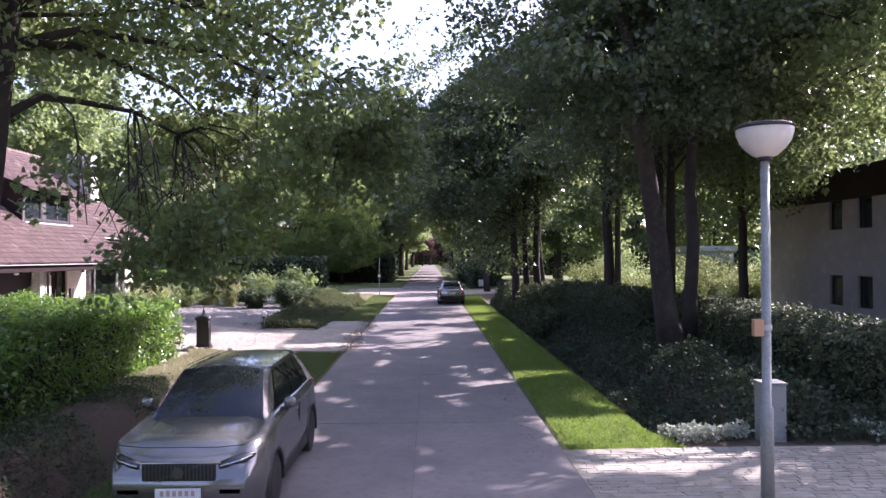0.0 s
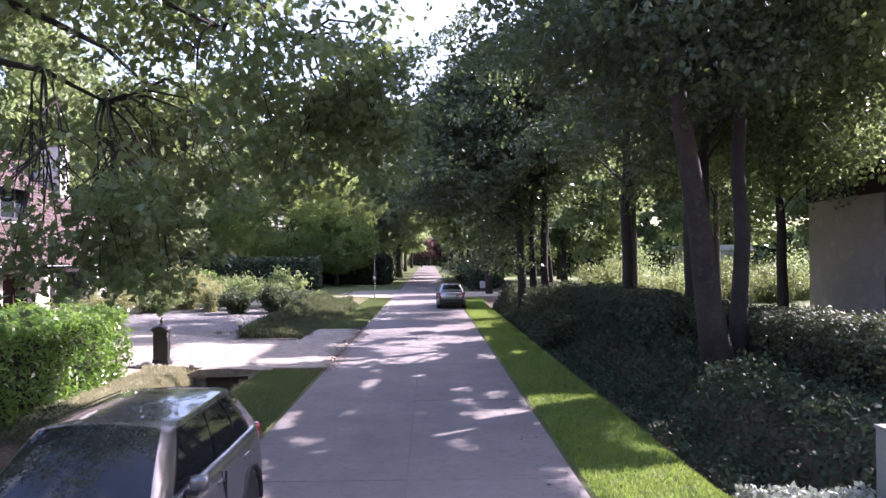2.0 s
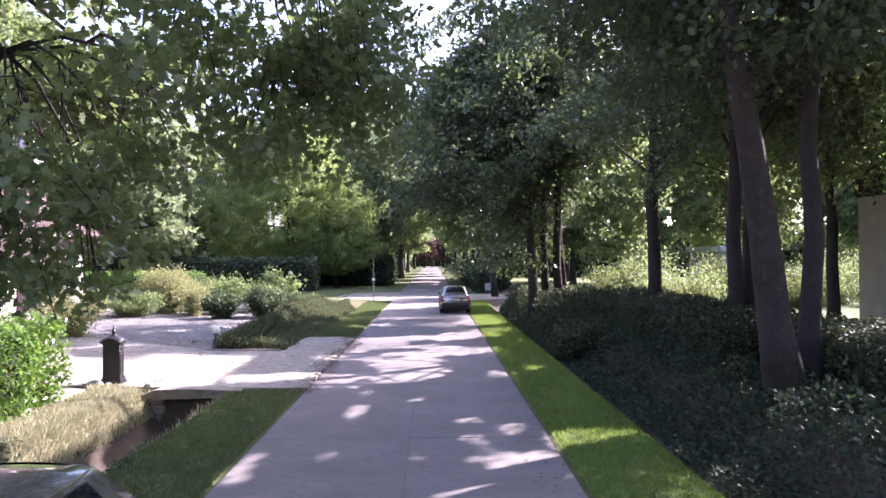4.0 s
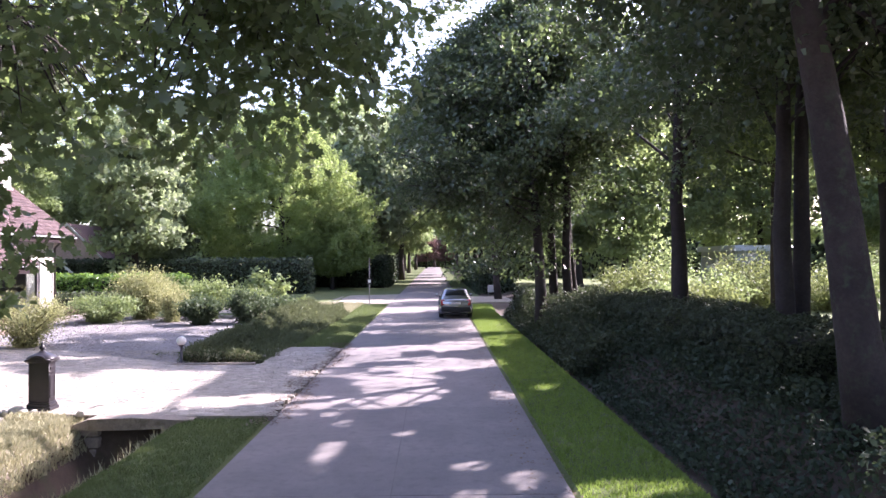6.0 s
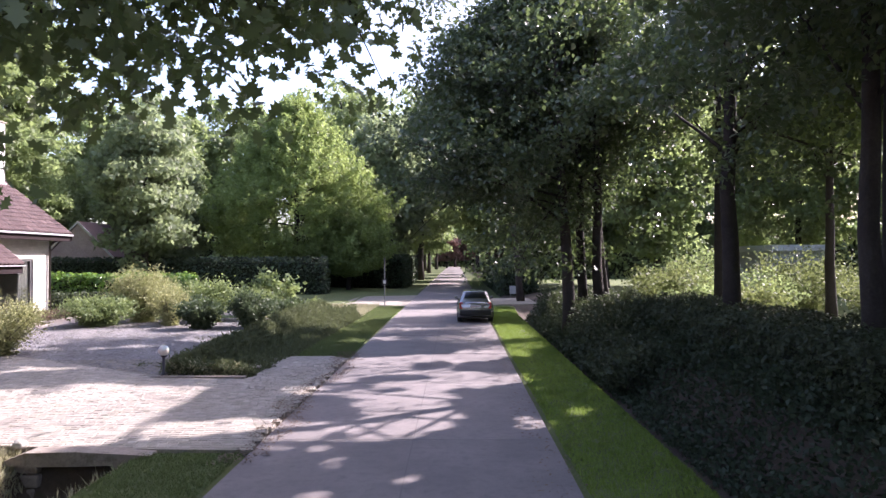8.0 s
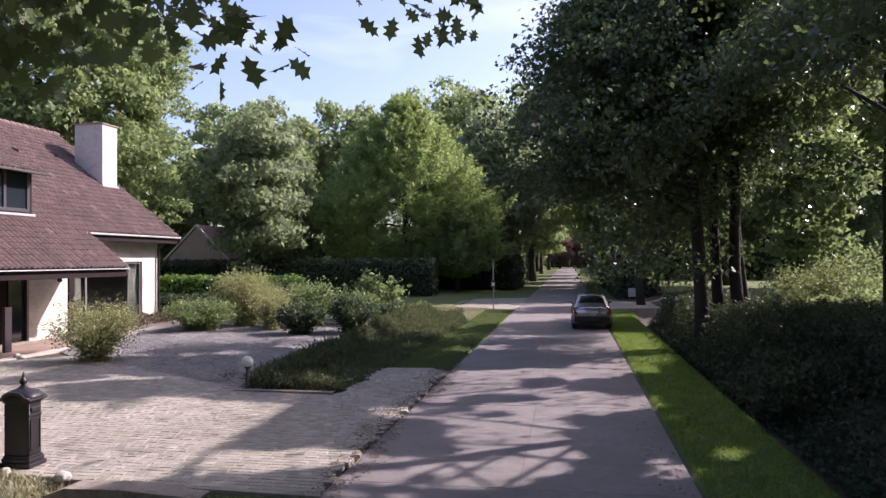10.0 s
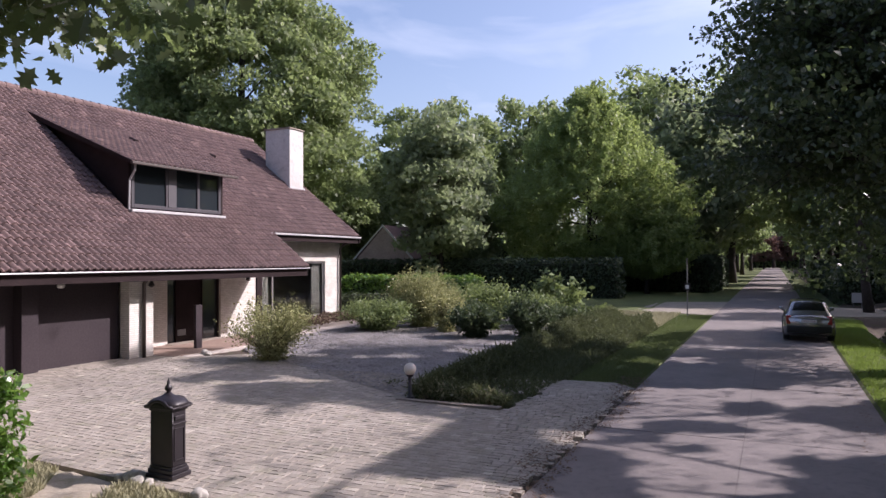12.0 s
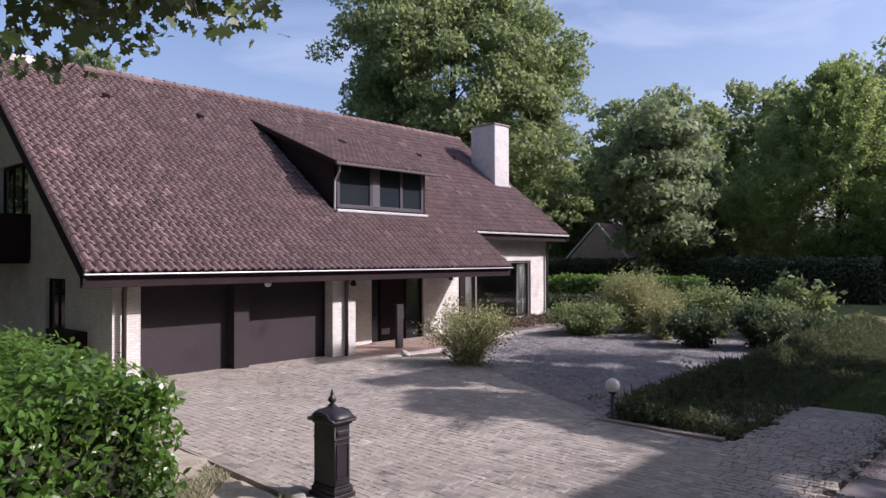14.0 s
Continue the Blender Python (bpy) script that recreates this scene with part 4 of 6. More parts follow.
def make_tree(name, label, base, trunk, clumps, per, clump_r, leaf, size, bark=None, shape=BLADE, limbs=26, seed=1, up=0.5, hang=0.3, group="", category="tree", gaps=True, flat=0.55, leaves=None):
    """trunk: list of (dx, dy, z, radius) above the base; clumps: leaf clump centres relative to the base."""
    rng = np.random.default_rng(seed)
    tree = holder(name, label, category, base, 0, group)
    bm = bmesh.new()
    pts = [Vector(p[:3]) for p in trunk]
    add_tube(bm, pts, [p[3] for p in trunk], 14)
    part("trunk", bm, bark or M_bark, tree, smooth=True)
    clumps = np.asarray(clumps, float)
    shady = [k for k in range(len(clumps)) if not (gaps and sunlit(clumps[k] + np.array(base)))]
    idx = rng.choice(shady, min(limbs, len(shady)), replace=False)
    for k in idx:
        c = Vector(clumps[k])
        want = min(max(c.z - 0.7 * (c.xy - pts[-1].xy * 0.5).length - rng.uniform(0.0, 1.6), pts[-1].z * rng.uniform(0.33, 0.62)), pts[-1].z * 0.97)
        i = max(q for q in range(len(pts) - 1) if pts[q].z <= want)
        u = (want - pts[i].z) / (pts[i + 1].z - pts[i].z)
        r_here = trunk[i][3] * (1 - u) + trunk[i + 1][3] * u
        limb(tree, pts[i].lerp(pts[i + 1], u), c, max(min(r_here * 0.34, 0.075), 0.03), rng, clump_r * 0.9, bark or M_bark, rng.uniform(-0.35, 0.3))
    pos, d = leaves if leaves is not None else crown_points(rng, clumps, per, clump_r, flat)
    # drop crown leaves on those rays, which shapes the light patches below
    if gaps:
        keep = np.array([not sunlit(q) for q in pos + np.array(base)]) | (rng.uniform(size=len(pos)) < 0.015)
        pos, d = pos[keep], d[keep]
    crown = new("crown", leaf_mesh("crown", pos, size, leaf, shape, up, 0.4, rng, d * 0.35, hang))
    crown.parent = tree
    return tree


def straight(h, r, lean=(0.0, 0.0), n=9, flare=1.35, seed=0):
    rr = random.Random(seed)
    out = []
    for k in range(n + 1):
        u = k / n
        out.append((lean[0] * u * h + rr.uniform(-0.06, 0.06) * h * 0.08, lean[1] * u * h + rr.uniform(-0.06, 0.06) * h * 0.08, u * h - (0.25 if k == 0 else 0), r * (flare if k == 0 else 1 - 0.78 * u)))
    return out


R = np.random.default_rng(77)
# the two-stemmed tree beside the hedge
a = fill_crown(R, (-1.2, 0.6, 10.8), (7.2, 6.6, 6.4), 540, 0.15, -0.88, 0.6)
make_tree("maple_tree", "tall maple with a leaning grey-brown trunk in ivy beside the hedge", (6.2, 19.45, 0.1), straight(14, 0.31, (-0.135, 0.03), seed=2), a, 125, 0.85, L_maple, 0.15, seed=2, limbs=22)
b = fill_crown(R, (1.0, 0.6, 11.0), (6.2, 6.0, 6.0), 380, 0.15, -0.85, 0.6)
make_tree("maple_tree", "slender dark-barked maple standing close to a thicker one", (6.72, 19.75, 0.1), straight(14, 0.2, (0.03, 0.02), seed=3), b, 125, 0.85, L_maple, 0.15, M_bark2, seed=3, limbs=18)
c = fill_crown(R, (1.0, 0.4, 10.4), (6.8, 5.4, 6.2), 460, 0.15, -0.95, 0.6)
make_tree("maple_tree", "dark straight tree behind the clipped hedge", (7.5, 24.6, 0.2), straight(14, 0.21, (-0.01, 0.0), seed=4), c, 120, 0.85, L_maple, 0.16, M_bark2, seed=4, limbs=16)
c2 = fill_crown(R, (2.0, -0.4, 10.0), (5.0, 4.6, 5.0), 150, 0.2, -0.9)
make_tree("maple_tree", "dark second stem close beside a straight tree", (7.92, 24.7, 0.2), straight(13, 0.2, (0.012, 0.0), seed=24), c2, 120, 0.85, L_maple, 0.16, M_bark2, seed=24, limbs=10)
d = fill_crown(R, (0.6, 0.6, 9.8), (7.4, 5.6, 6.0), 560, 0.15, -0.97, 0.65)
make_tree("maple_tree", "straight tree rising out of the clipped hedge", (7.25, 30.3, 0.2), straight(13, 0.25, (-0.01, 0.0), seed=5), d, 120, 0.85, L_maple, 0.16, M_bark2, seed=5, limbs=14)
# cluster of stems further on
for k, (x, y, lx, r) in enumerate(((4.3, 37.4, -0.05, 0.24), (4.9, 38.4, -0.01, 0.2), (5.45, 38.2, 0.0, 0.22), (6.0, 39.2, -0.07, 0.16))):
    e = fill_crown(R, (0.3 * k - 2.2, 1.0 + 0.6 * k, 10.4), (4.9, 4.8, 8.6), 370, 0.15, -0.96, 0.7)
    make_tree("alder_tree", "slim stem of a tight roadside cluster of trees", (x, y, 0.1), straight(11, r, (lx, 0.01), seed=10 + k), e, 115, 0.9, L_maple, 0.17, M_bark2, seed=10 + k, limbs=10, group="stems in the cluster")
e = fill_crown(R, (-2.6, 0.0, 14.5), (6.4, 6.4, 10.0), 760, 0.2, -0.97)
make_tree("ash_tree", "tall roadside ash arching over the road", (4.5, 59.5, 0.0), straight(16, 0.22, (-0.09, 0.0), seed=15), e, 80, 1.0, L_maple, 0.27, M_bark2, TUFT4, 12, 15)
# added crowns that keep the sun off the right verge and drive mouth
for k, (x, y, h) in enumerate(((11.8, 28.0, 8.6), (9.4, 37.0, 9.6), (13.5, 37.5, 9.8))):
    e = fill_crown(R, (0, 0, h), (4.6, 5.4, 4.6), 330, 0.2, -0.9)
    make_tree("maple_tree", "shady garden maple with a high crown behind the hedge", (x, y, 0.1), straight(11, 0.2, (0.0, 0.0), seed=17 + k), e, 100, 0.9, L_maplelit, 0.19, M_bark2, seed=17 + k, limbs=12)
# a tree whose boughs reach in from behind the street lamp
f = fill_crown(R, (-0.6, 0.3, 9.5), (6.0, 6.6, 5.6), 430, 0.3, -0.8)
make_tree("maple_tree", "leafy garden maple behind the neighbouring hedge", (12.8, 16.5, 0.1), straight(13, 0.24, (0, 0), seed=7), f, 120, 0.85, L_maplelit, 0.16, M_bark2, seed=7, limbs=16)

# the big oak that reaches over the road
OAK = (-8.5, 13.6, 0.0)
oak_clumps = np.concatenate([fill_crown(R, (1.0, 1.4, 10.0), (7.4, 8.2, 4.8), 430, 0.2, -0.95), fill_crown(R, (4.2, 1.0, 8.6), (3.6, 4.2, 2.4), 34, 0.1, -0.95)])
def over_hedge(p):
    """Above the stretch of hedge and bank meant to stand in the sun; oak leaves here are cut out."""
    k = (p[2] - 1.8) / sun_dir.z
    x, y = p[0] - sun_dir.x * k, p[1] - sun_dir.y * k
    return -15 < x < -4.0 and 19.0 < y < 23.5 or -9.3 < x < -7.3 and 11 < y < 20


rng_k = np.random.default_rng(19)
oak_pos, oak_d = crown_points(rng_k, oak_clumps, 100, 0.9, 0.5)
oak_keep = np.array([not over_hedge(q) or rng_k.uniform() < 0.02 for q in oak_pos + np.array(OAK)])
oak_trunk = straight(12, 0.3, (0.11, 0.03), seed=6)
oak = make_tree("oak_tree", "large spreading oak whose lobed leaves hang over road and drive", OAK, oak_trunk, oak_clumps, 80, 0.85, L_oak, 0.16, M_bark2, seed=6, limbs=12, gaps=False, leaves=(oak_pos[oak_keep], oak_d[oak_keep]))
reach = [  # drooping boughs: where they end, and how many leaf sprays hang along them
    ((-4.9, 17.5, 2.3), 9), ((-4.6, 17.1, 3.2), 8), ((-5.2, 16.8, 3.9), 8), ((-6.2, 17.4, 3.8), 7), ((-4.3, 16.4, 4.4), 8), ((-3.6, 16.9, 4.3), 9), ((-3.0, 17.6, 4.5), 9), ((-2.3, 17.0, 4.5), 9), ((-1.6, 17.8, 4.6), 9), ((-1.0, 17.2, 4.9), 9),
    ((-0.6, 18.2, 4.9), 8), ((-3.8, 18.2, 4.7), 8), ((-2.8, 18.8, 5.0), 8), ((-1.9, 18.9, 5.0), 8), ((-4.6, 18.6, 5.0), 8), ((-0.9, 19.4, 5.0), 7), ((-1.7, 19.8, 5.1), 5), ((-3.2, 19.4, 5.25), 6), ((-4.0, 19.6, 5.2), 7),
    ((-5.2, 19.9, 5.3), 7), ((-6.0, 20.4, 5.35), 7), ((-5.0, 21.0, 5.9), 7), ((-6.8, 20.2, 5.35), 8), ((-6.3, 19.4, 5.5), 8), ((-5.6, 21.6, 6.2), 7), ((-8.0, 20.6, 5.7), 7), ((-2.6, 15.4, 5.0), 9), ((-1.4, 15.9, 5.4), 9), ((-3.4, 14.2, 5.2), 9), ((-2.2, 13.6, 5.8), 9), ((-0.6, 16.6, 5.8), 8)]
reach += [((-5.0, 14.8, 2.6), 9), ((-5.3, 14.2, 3.1), 9), ((-5.6, 13.6, 2.7), 8), ((-5.0, 13.9, 3.7), 9), ((-4.6, 14.6, 3.5), 9), ((-5.9, 12.9, 3.4), 9), ((-4.9, 15.5, 3.0), 8), ((-6.1, 15.0, 3.7), 8), ((-5.4, 16.2, 3.3), 8)]
reach += [((-8.1, 20.8, 5.85), 8), ((-7.4, 21.2, 5.85), 7), ((-6.5, 21.5, 5.9), 7), ((-5.4, 20.6, 5.6), 6), ((-4.8, 20.9, 5.75), 6)]
reach = [((x, y, z + (0.4 if y > 18.7 and x > -4.5 else 0)), n) for (x, y, z), n in reach]
reach = [(tuple(np.array(t) - np.array(OAK)), n) for t, n in reach]
rng_o = np.random.default_rng(9)
sprays = []
boughs = []
for k, mid, end in ((4, (-7.0, 14.9, 5.9), (-5.6, 16.3, 5.5)), (5, (-6.4, 15.9, 6.8), (-5.9, 19.0, 6.4)), (5, (-5.6, 14.6, 7.0), (-3.4, 15.6, 6.5)), (6, (-4.8, 15.0, 7.9), (-2.4, 17.2, 6.9)), (6, (-5.4, 16.0, 8.2), (-4.2, 19.4, 7.2))):
    a0, m0, e0 = Vector(oak_trunk[k][:3]), Vector(mid) - Vector(OAK), Vector(end) - Vector(OAK)
    way = [a0, a0.lerp(m0, 0.5) + Vector((0, 0, 0.25)), m0, m0.lerp(e0, 0.5) + Vector((0.1, -0.1, 0.12)), e0]
    part("bough", tube(way, [0.095, 0.08, 0.06, 0.045, 0.025], 8), M_bark2, oak, smooth=True)
    boughs += way[1:]
for tip, n in reach:
    tip = Vector(tip)
    a0 = min(boughs, key=lambda b: (b - tip).length + 0.8 * max(0.0, tip.z - b.z + 0.6))
    limb(oak, a0, tip, 0.03, rng_o, 0.4, M_bark2, 0.25, 6)
    for q in range(n * 2):
        u = 1 - (q / (n * 2)) * 0.4
        p = a0.lerp(tip, u) + Vector((0, 0, 0.35 * math.sin(math.pi * u))) + Vector(rng_o.normal(0, 0.42, 3))
        sprays.append(p)
pos, dd = crown_points(rng_o, np.array(sprays), 38, 0.42, 0.6)
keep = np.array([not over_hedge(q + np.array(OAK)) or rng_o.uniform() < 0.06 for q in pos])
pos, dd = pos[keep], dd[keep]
ob = new("hanging_leaves", leaf_mesh("hanging_leaves", pos, 0.135, L_oak, LOBED, 0.5, 0.35, rng_o, dd * 0.2, 0.7))
ob.parent = oak
tagged(ob, kind="stuff")

# the hornbeam
def egg(n, seed, rad0, z0, hgt):
    h, rh = [], np.random.default_rng(seed)
    while len(h) < n:
        z, ang, q = rh.uniform(0, 1), rh.uniform(0, 2 * math.pi), rh.uniform(0.3, 1) ** 0.5
        w = (math.sin(min(1, z / 0.28) * math.pi / 2) ** 0.7) * (1 - max(0, (z - 0.28) / 0.72) ** 2.1) + 0.02
        rad = rad0 * w * q * (0.86 + 0.26 * noise.noise(Vector((math.cos(ang) * 2, math.sin(ang) * 2, z * 6))))
        h.append((rad * math.cos(ang), rad * math.sin(ang), z0 + z * hgt))
    return np.array(h)


def fan_shoots(n, per, seed, rad0, z0, hgt):
    """Leaves along short shoots that fan outwards and upwards over an egg-shaped crown."""
    rh = np.random.default_rng(seed)
    starts = egg(n, seed, rad0 * 0.93, z0, hgt * 0.94)
    out = starts * np.array([1.0, 1.0, 0.0])
    out /= np.linalg.norm(out, axis=1, keepdims=True) + 1e-6
    rise = 0.25 + 1.5 * np.clip((starts[:, 2] - z0) / hgt, 0, 1)
    way = out + np.stack([0 * rise, 0 * rise, rise], -1) + rh.normal(0, 0.22, starts.shape)
    way /= np.linalg.norm(way, axis=1, keepdims=True)
    length = rh.uniform(0.7, 1.9, n)
    u = rh.uniform(0, 1, (n, per))
    p = starts[:, None] + way[:, None] * (u * length[:, None])[..., None] + rh.normal(0, 0.2, (n, per, 3)) * (1.1 - 0.8 * u)[..., None]
    return p.reshape(-1, 3), np.repeat(way, per, axis=0)


def with_body(shoots, clumps, per):
    """Shoots over a dense body of leaf clumps."""
    p, d = crown_points(np.random.default_rng(len(clumps)), clumps, per, 0.85, 0.6)
    return np.concatenate([shoots[0], p]), np.concatenate([shoots[1], d])


make_tree("hornbeam_tree", "large egg-shaped bright green hornbeam on a lawn", (-14.6, 78.0, 0.0), straight(15, 0.36, seed=8), egg(60, 21, 8.0, 1.6, 15.4), 1, 0.8, L_horn, 0.21, M_bark2, seed=8, up=0.35, hang=-0.3, limbs=14, gaps=False, leaves=with_body(fan_shoots(1500, 60, 21, 9.6, 1.0, 16.9), egg(620, 27, 8.7, 1.2, 15.6), 100))
make_tree("hornbeam_tree", "smaller hornbeam with layered low boughs", (-9.4, 76.0, 0.0), straight(6.5, 0.2, seed=9), egg(40, 22, 3.8, 1.9, 5.4), 1, 0.7, L_horn, 0.22, M_bark2, seed=9, up=0.6, hang=-0.1, limbs=8, gaps=False, leaves=with_body(fan_shoots(420, 56, 22, 4.4, 1.5, 5.8), egg(150, 28, 3.9, 1.8, 5.0), 70))

wt = np.random.default_rng(91)
make_tree("lime_tree", "huge broad lime tree rising behind the house", (-33.5, 55, 0.0), straight(21, 0.5, seed=12), fill_crown(wt, (0, 0, 14.5), (10.6, 10.6, 12.8), 640, 0.5, -0.95), 230, 1.25, L_far, 0.28, M_bark2, TRI, 10, 91, 0.35, 0.1, gaps=False)

# woodland round the place: a few kinds, repeated
def wood_tree(name, label, seed, height, radius, leaf, size, low=0.25, n=150, per=88, shape=TRI, r=1.1):
    rr = np.random.default_rng(seed)
    cl = fill_crown(rr, (0, 0, height * (0.5 + low / 2)), (radius, radius, height * (0.5 - low / 2)), n, 0.42, -0.95)
    return make_tree(name, label, (0, 0, -400), straight(height * 0.85, height * 0.014 + 0.05, seed=seed), cl, per, r, leaf, size, M_bark2, shape, 7, seed, 0.35, 0.1, gaps=False)


kinds = [
    wood_tree("woodland_tree", "tall leafy woodland oak", 31, 19, 6.0, L_far, 0.38, 0.16, 190),
    wood_tree("woodland_tree", "tall narrow woodland tree", 32, 17, 4.3, L_far, 0.37, 0.12, 160),
    wood_tree("woodland_tree", "pale-leaved silvery woodland tree", 33, 14, 3.5, L_silver, 0.34, 0.08, 170),
    wood_tree("woodland_tree", "broad dense woodland tree", 34, 22, 8.0, L_far, 0.42, 0.1, 300, 76, r=1.25),
    wood_tree("copper_beech_tree", "copper beech with red-brown leaves", 35, 12, 5.0, L_red, 0.42, 0.06, 110, 70),
]
spots = [  # kind, x, y, turn, scale
    # first three: out of view, added to keep skylight off the south gable
    (3, -21, 13.5, 20, 0.8), (0, -15.5, 13, 60, 0.72), (3, -30, 15, 90, 0.8), (2, -23.5, 66, 40, 1.15), (2, -25.5, 76, 120, 0.95), (1, -29, 80, 10, 1.15), (0, -24, 90, 60, 1.15), (3, -14, 100, 100, 1.2), (3, -4.5, 108, 80, 1.25), (1, -36, 73, 60, 0.85), (3, -38, 79, 20, 0.62), (2, -6.6, 88, 230, 1.5),
    (0, -44, 66, 300, 1.0), (3, -56, 60, 130, 0.62), (0, -58, 46, 70, 0.65), (1, -52, 36, 40, 0.9), (1, -42.5, 33.8, 130, 0.93), (0, -46, 27, 10, 0.85), (3, -46, 14, 15, 0.9), (0, -26, 12, 145, 0.85), (1, -20, 8, 75, 0.85), (1, -14, 4, 20, 0.9),
    (0, -38, 92, 210, 1.2), (1, -5.0, 122, 60, 1.2), (0, -6.5, 138, 20, 1.2), (1, -5.2, 155, 260, 1.2), (0, -7, 178, 130, 1.25), (1, -5, 205, 15, 1.3),
    (1, 11.5, 52.0, 50, 0.84), (1, 5.6, 71.5, 10, 1.1), (0, 6.8, 82, 205, 1.2), (1, 4.8, 92, 300, 1.2), (0, 6.4, 107, 65, 1.15), (1, 5.2, 124, 145, 1.25), (0, 6.5, 145, 15, 1.2), (1, 5.2, 170, 88, 1.25), (0, 5.6, 195, 160, 1.25),
    (1, 13, 73, 130, 1.05), (0, 19, 66, 12, 1.0), (0, 31, 58, 80, 0.85), (3, 27, 68, 240, 0.85), (3, 38, 66, 20, 0.9), (0, 44, 54, 160, 1.0), (0, 36, 42, 78, 0.85), (3, 46, 40, 10, 0.9), (3, 30, 82, 60, 1.0), (3, 15, 86, 60, 0.95), (0, 33, 31, 30, 0.8), (3, 42, 24, 80, 0.8),
    (4, -2.5, 228, 0, 1.0), (4, 3.5, 236, 70, 1.1), (3, 0, 258, 60, 1.2), (3, -13, 240, 0, 1.1), (3, 13, 240, 160, 1.1),
    # out of view at the back, added to shape light and reflections
    (0, -7, -14, 30, 0.95), (0, 8, -16, 90, 0.95), (3, 20, -4, 10, 0.8),
]
for k, x, y, turn, s in spots:
    copy_thing(kinds[k], Matrix.Translation((x, y, -0.1)) @ pose(0, 0, 0, 0, 0, turn) @ Matrix.Diagonal((s, s, s, 1)))
for t in kinds:
    for o in t.children_recursive:
        bpy.data.objects.remove(o)
    bpy.data.objects.remove(t)

# ------------------------------------------------------------------ hedges and shrubs
def hedge(name, label, boxes, leaf, size, per_m2, seed, shape=BLADE, wob=0.17, group="", depth=0.06):
    """Clipped hedge: leaves over the faces of a solid core, coloured dark as the shade between them. boxes: (x0, x1,
    y0, y1, z0, z1).
    """
    rng = np.random.default_rng(seed)
    hd = holder(name, label, "hedge", (0, 0, 0), 0, group)
    core = bmesh.new()
    pts, out = [], []
    for x0, x1, y0, y1, z0, z1 in boxes:
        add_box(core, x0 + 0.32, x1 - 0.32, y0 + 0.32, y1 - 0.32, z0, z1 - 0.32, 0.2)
        dx, dy, dz = x1 - x0, y1 - y0, z1 - z0
        rd = min(0.45, dx * 0.4, dy * 0.4)
        lo, hi = np.array([x0 + rd, y0 + rd, -9.0]), np.array([x1 - rd, y1 - rd, z1 - rd])
        for area, f in ((dx * dy, lambda u, v: (x0 + u * dx, y0 + v * dy, z1)), (dx * dz, lambda u, v: (x0 + u * dx, y0, z0 + v * dz)), (dx * dz, lambda u, v: (x0 + u * dx, y1, z0 + v * dz)),
                        (dy * dz, lambda u, v: (x0, y0 + u * dy, z0 + v * dz)), (dy * dz, lambda u, v: (x1, y0 + u * dy, z0 + v * dz))):
            n = int(area * per_m2)
            for u, v in zip(rng.uniform(0, 1, n), rng.uniform(0, 1, n)):
                p = np.array(f(u, v))
                q = np.clip(p, lo, hi)
                nrm = (p - q) / (np.linalg.norm(p - q) + 1e-9)
                p = q + nrm * rd
                w = wob * noise.noise(Vector(p) * 1.1) + wob * 0.7 * noise.noise(Vector(p) * 3.3) - abs(rng.normal(0, depth))
                pts.append(p + nrm * w + rng.normal(0, 0.03, 3))
                out.append(nrm)
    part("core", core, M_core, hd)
    ob = new("foliage", leaf_mesh("foliage", np.array(pts), size, leaf, shape, 0.5, 0.35, rng, np.array(out) * 0.8, 0.1))
    ob.parent = hd
    return hd


hedge("laurel_hedge", "glossy clipped laurel hedge, bright green on top", [(-9.0, -7.15, 3.0, 21.25, 0.0, 1.78), (-15.5, -8.8, 19.4, 21.35, 0.0, 1.78)], L_laurel, 0.11, 480, 41, LAUREL, wob=0.26, depth=0.2)
hedge("beech_hedge", "long shaded clipped hedge behind the ditch", [(6.9, 8.7, 12.6, 22.0, 0.1, 1.62), (5.9, 8.4, 22.0, 35.5, 0.1, 1.6)], L_beechhedge, 0.085, 500, 42, wob=0.22, depth=0.09)
hedge("beech_hedge", "clipped hedge along the neighbouring garden", [(8.2, 15, 12.4, 13.8, 0.1, 1.5)], L_beechhedge, 0.085, 420, 43, wob=0.2, depth=0.09)
hedge("far_hedge", "tall dark yew hedge across the lawn", [(-60, -9.8, 66.5, 68.5, 0, 2.9)], L_ivy, 0.24, 60, 44)
hedge("laurel_hedge", "sunlit low laurel hedge beside the house", [(-30, -14.5, 51.5, 53.0, 0, 1.95)], L_laurel, 0.2, 130, 45)
hedge("box_hedge", "low shaded clipped hedge beside the house", [(-30, -15.0, 48.6, 49.8, 0, 1.05)], L_beechhedge, 0.15, 150, 46)
hedge("far_hedge", "clipped garden hedge by the far roadside", [(-13, -4.6, 80, 81.6, 0, 3.1), (-6.2, -4.6, 81.6, 100, 0, 3.1)], L_ivy, 0.26, 60, 47)
hedge("far_hedge", "dark clipped hedge by the far roadside", [(3.6, 6.4, 66, 100, 0, 2.6)], L_ivy, 0.26, 60, 48)
# the last strip lies out of view, added to close off light there
for q, (x0, x1, y0, y1, hh) in enumerate(((-75, -8, 112, 116, 6.5), (-66, -62, 0, 112, 6.5), (52, 56, -10, 112, 6.5), (8, 52, 104, 108, 6.5), (-30, 30, 268, 272, 8), (-12, -9, 120, 268, 5), (9, 12, 110, 268, 5), (-60, 52, -34, -30, 7))):
    hedge("woodland_edge", "dense leafy undergrowth at the edge of the woods", [(x0, x1, y0, y1, 0, hh)], L_far, 0.7, 11, 90 + q, TRI, 2.2)


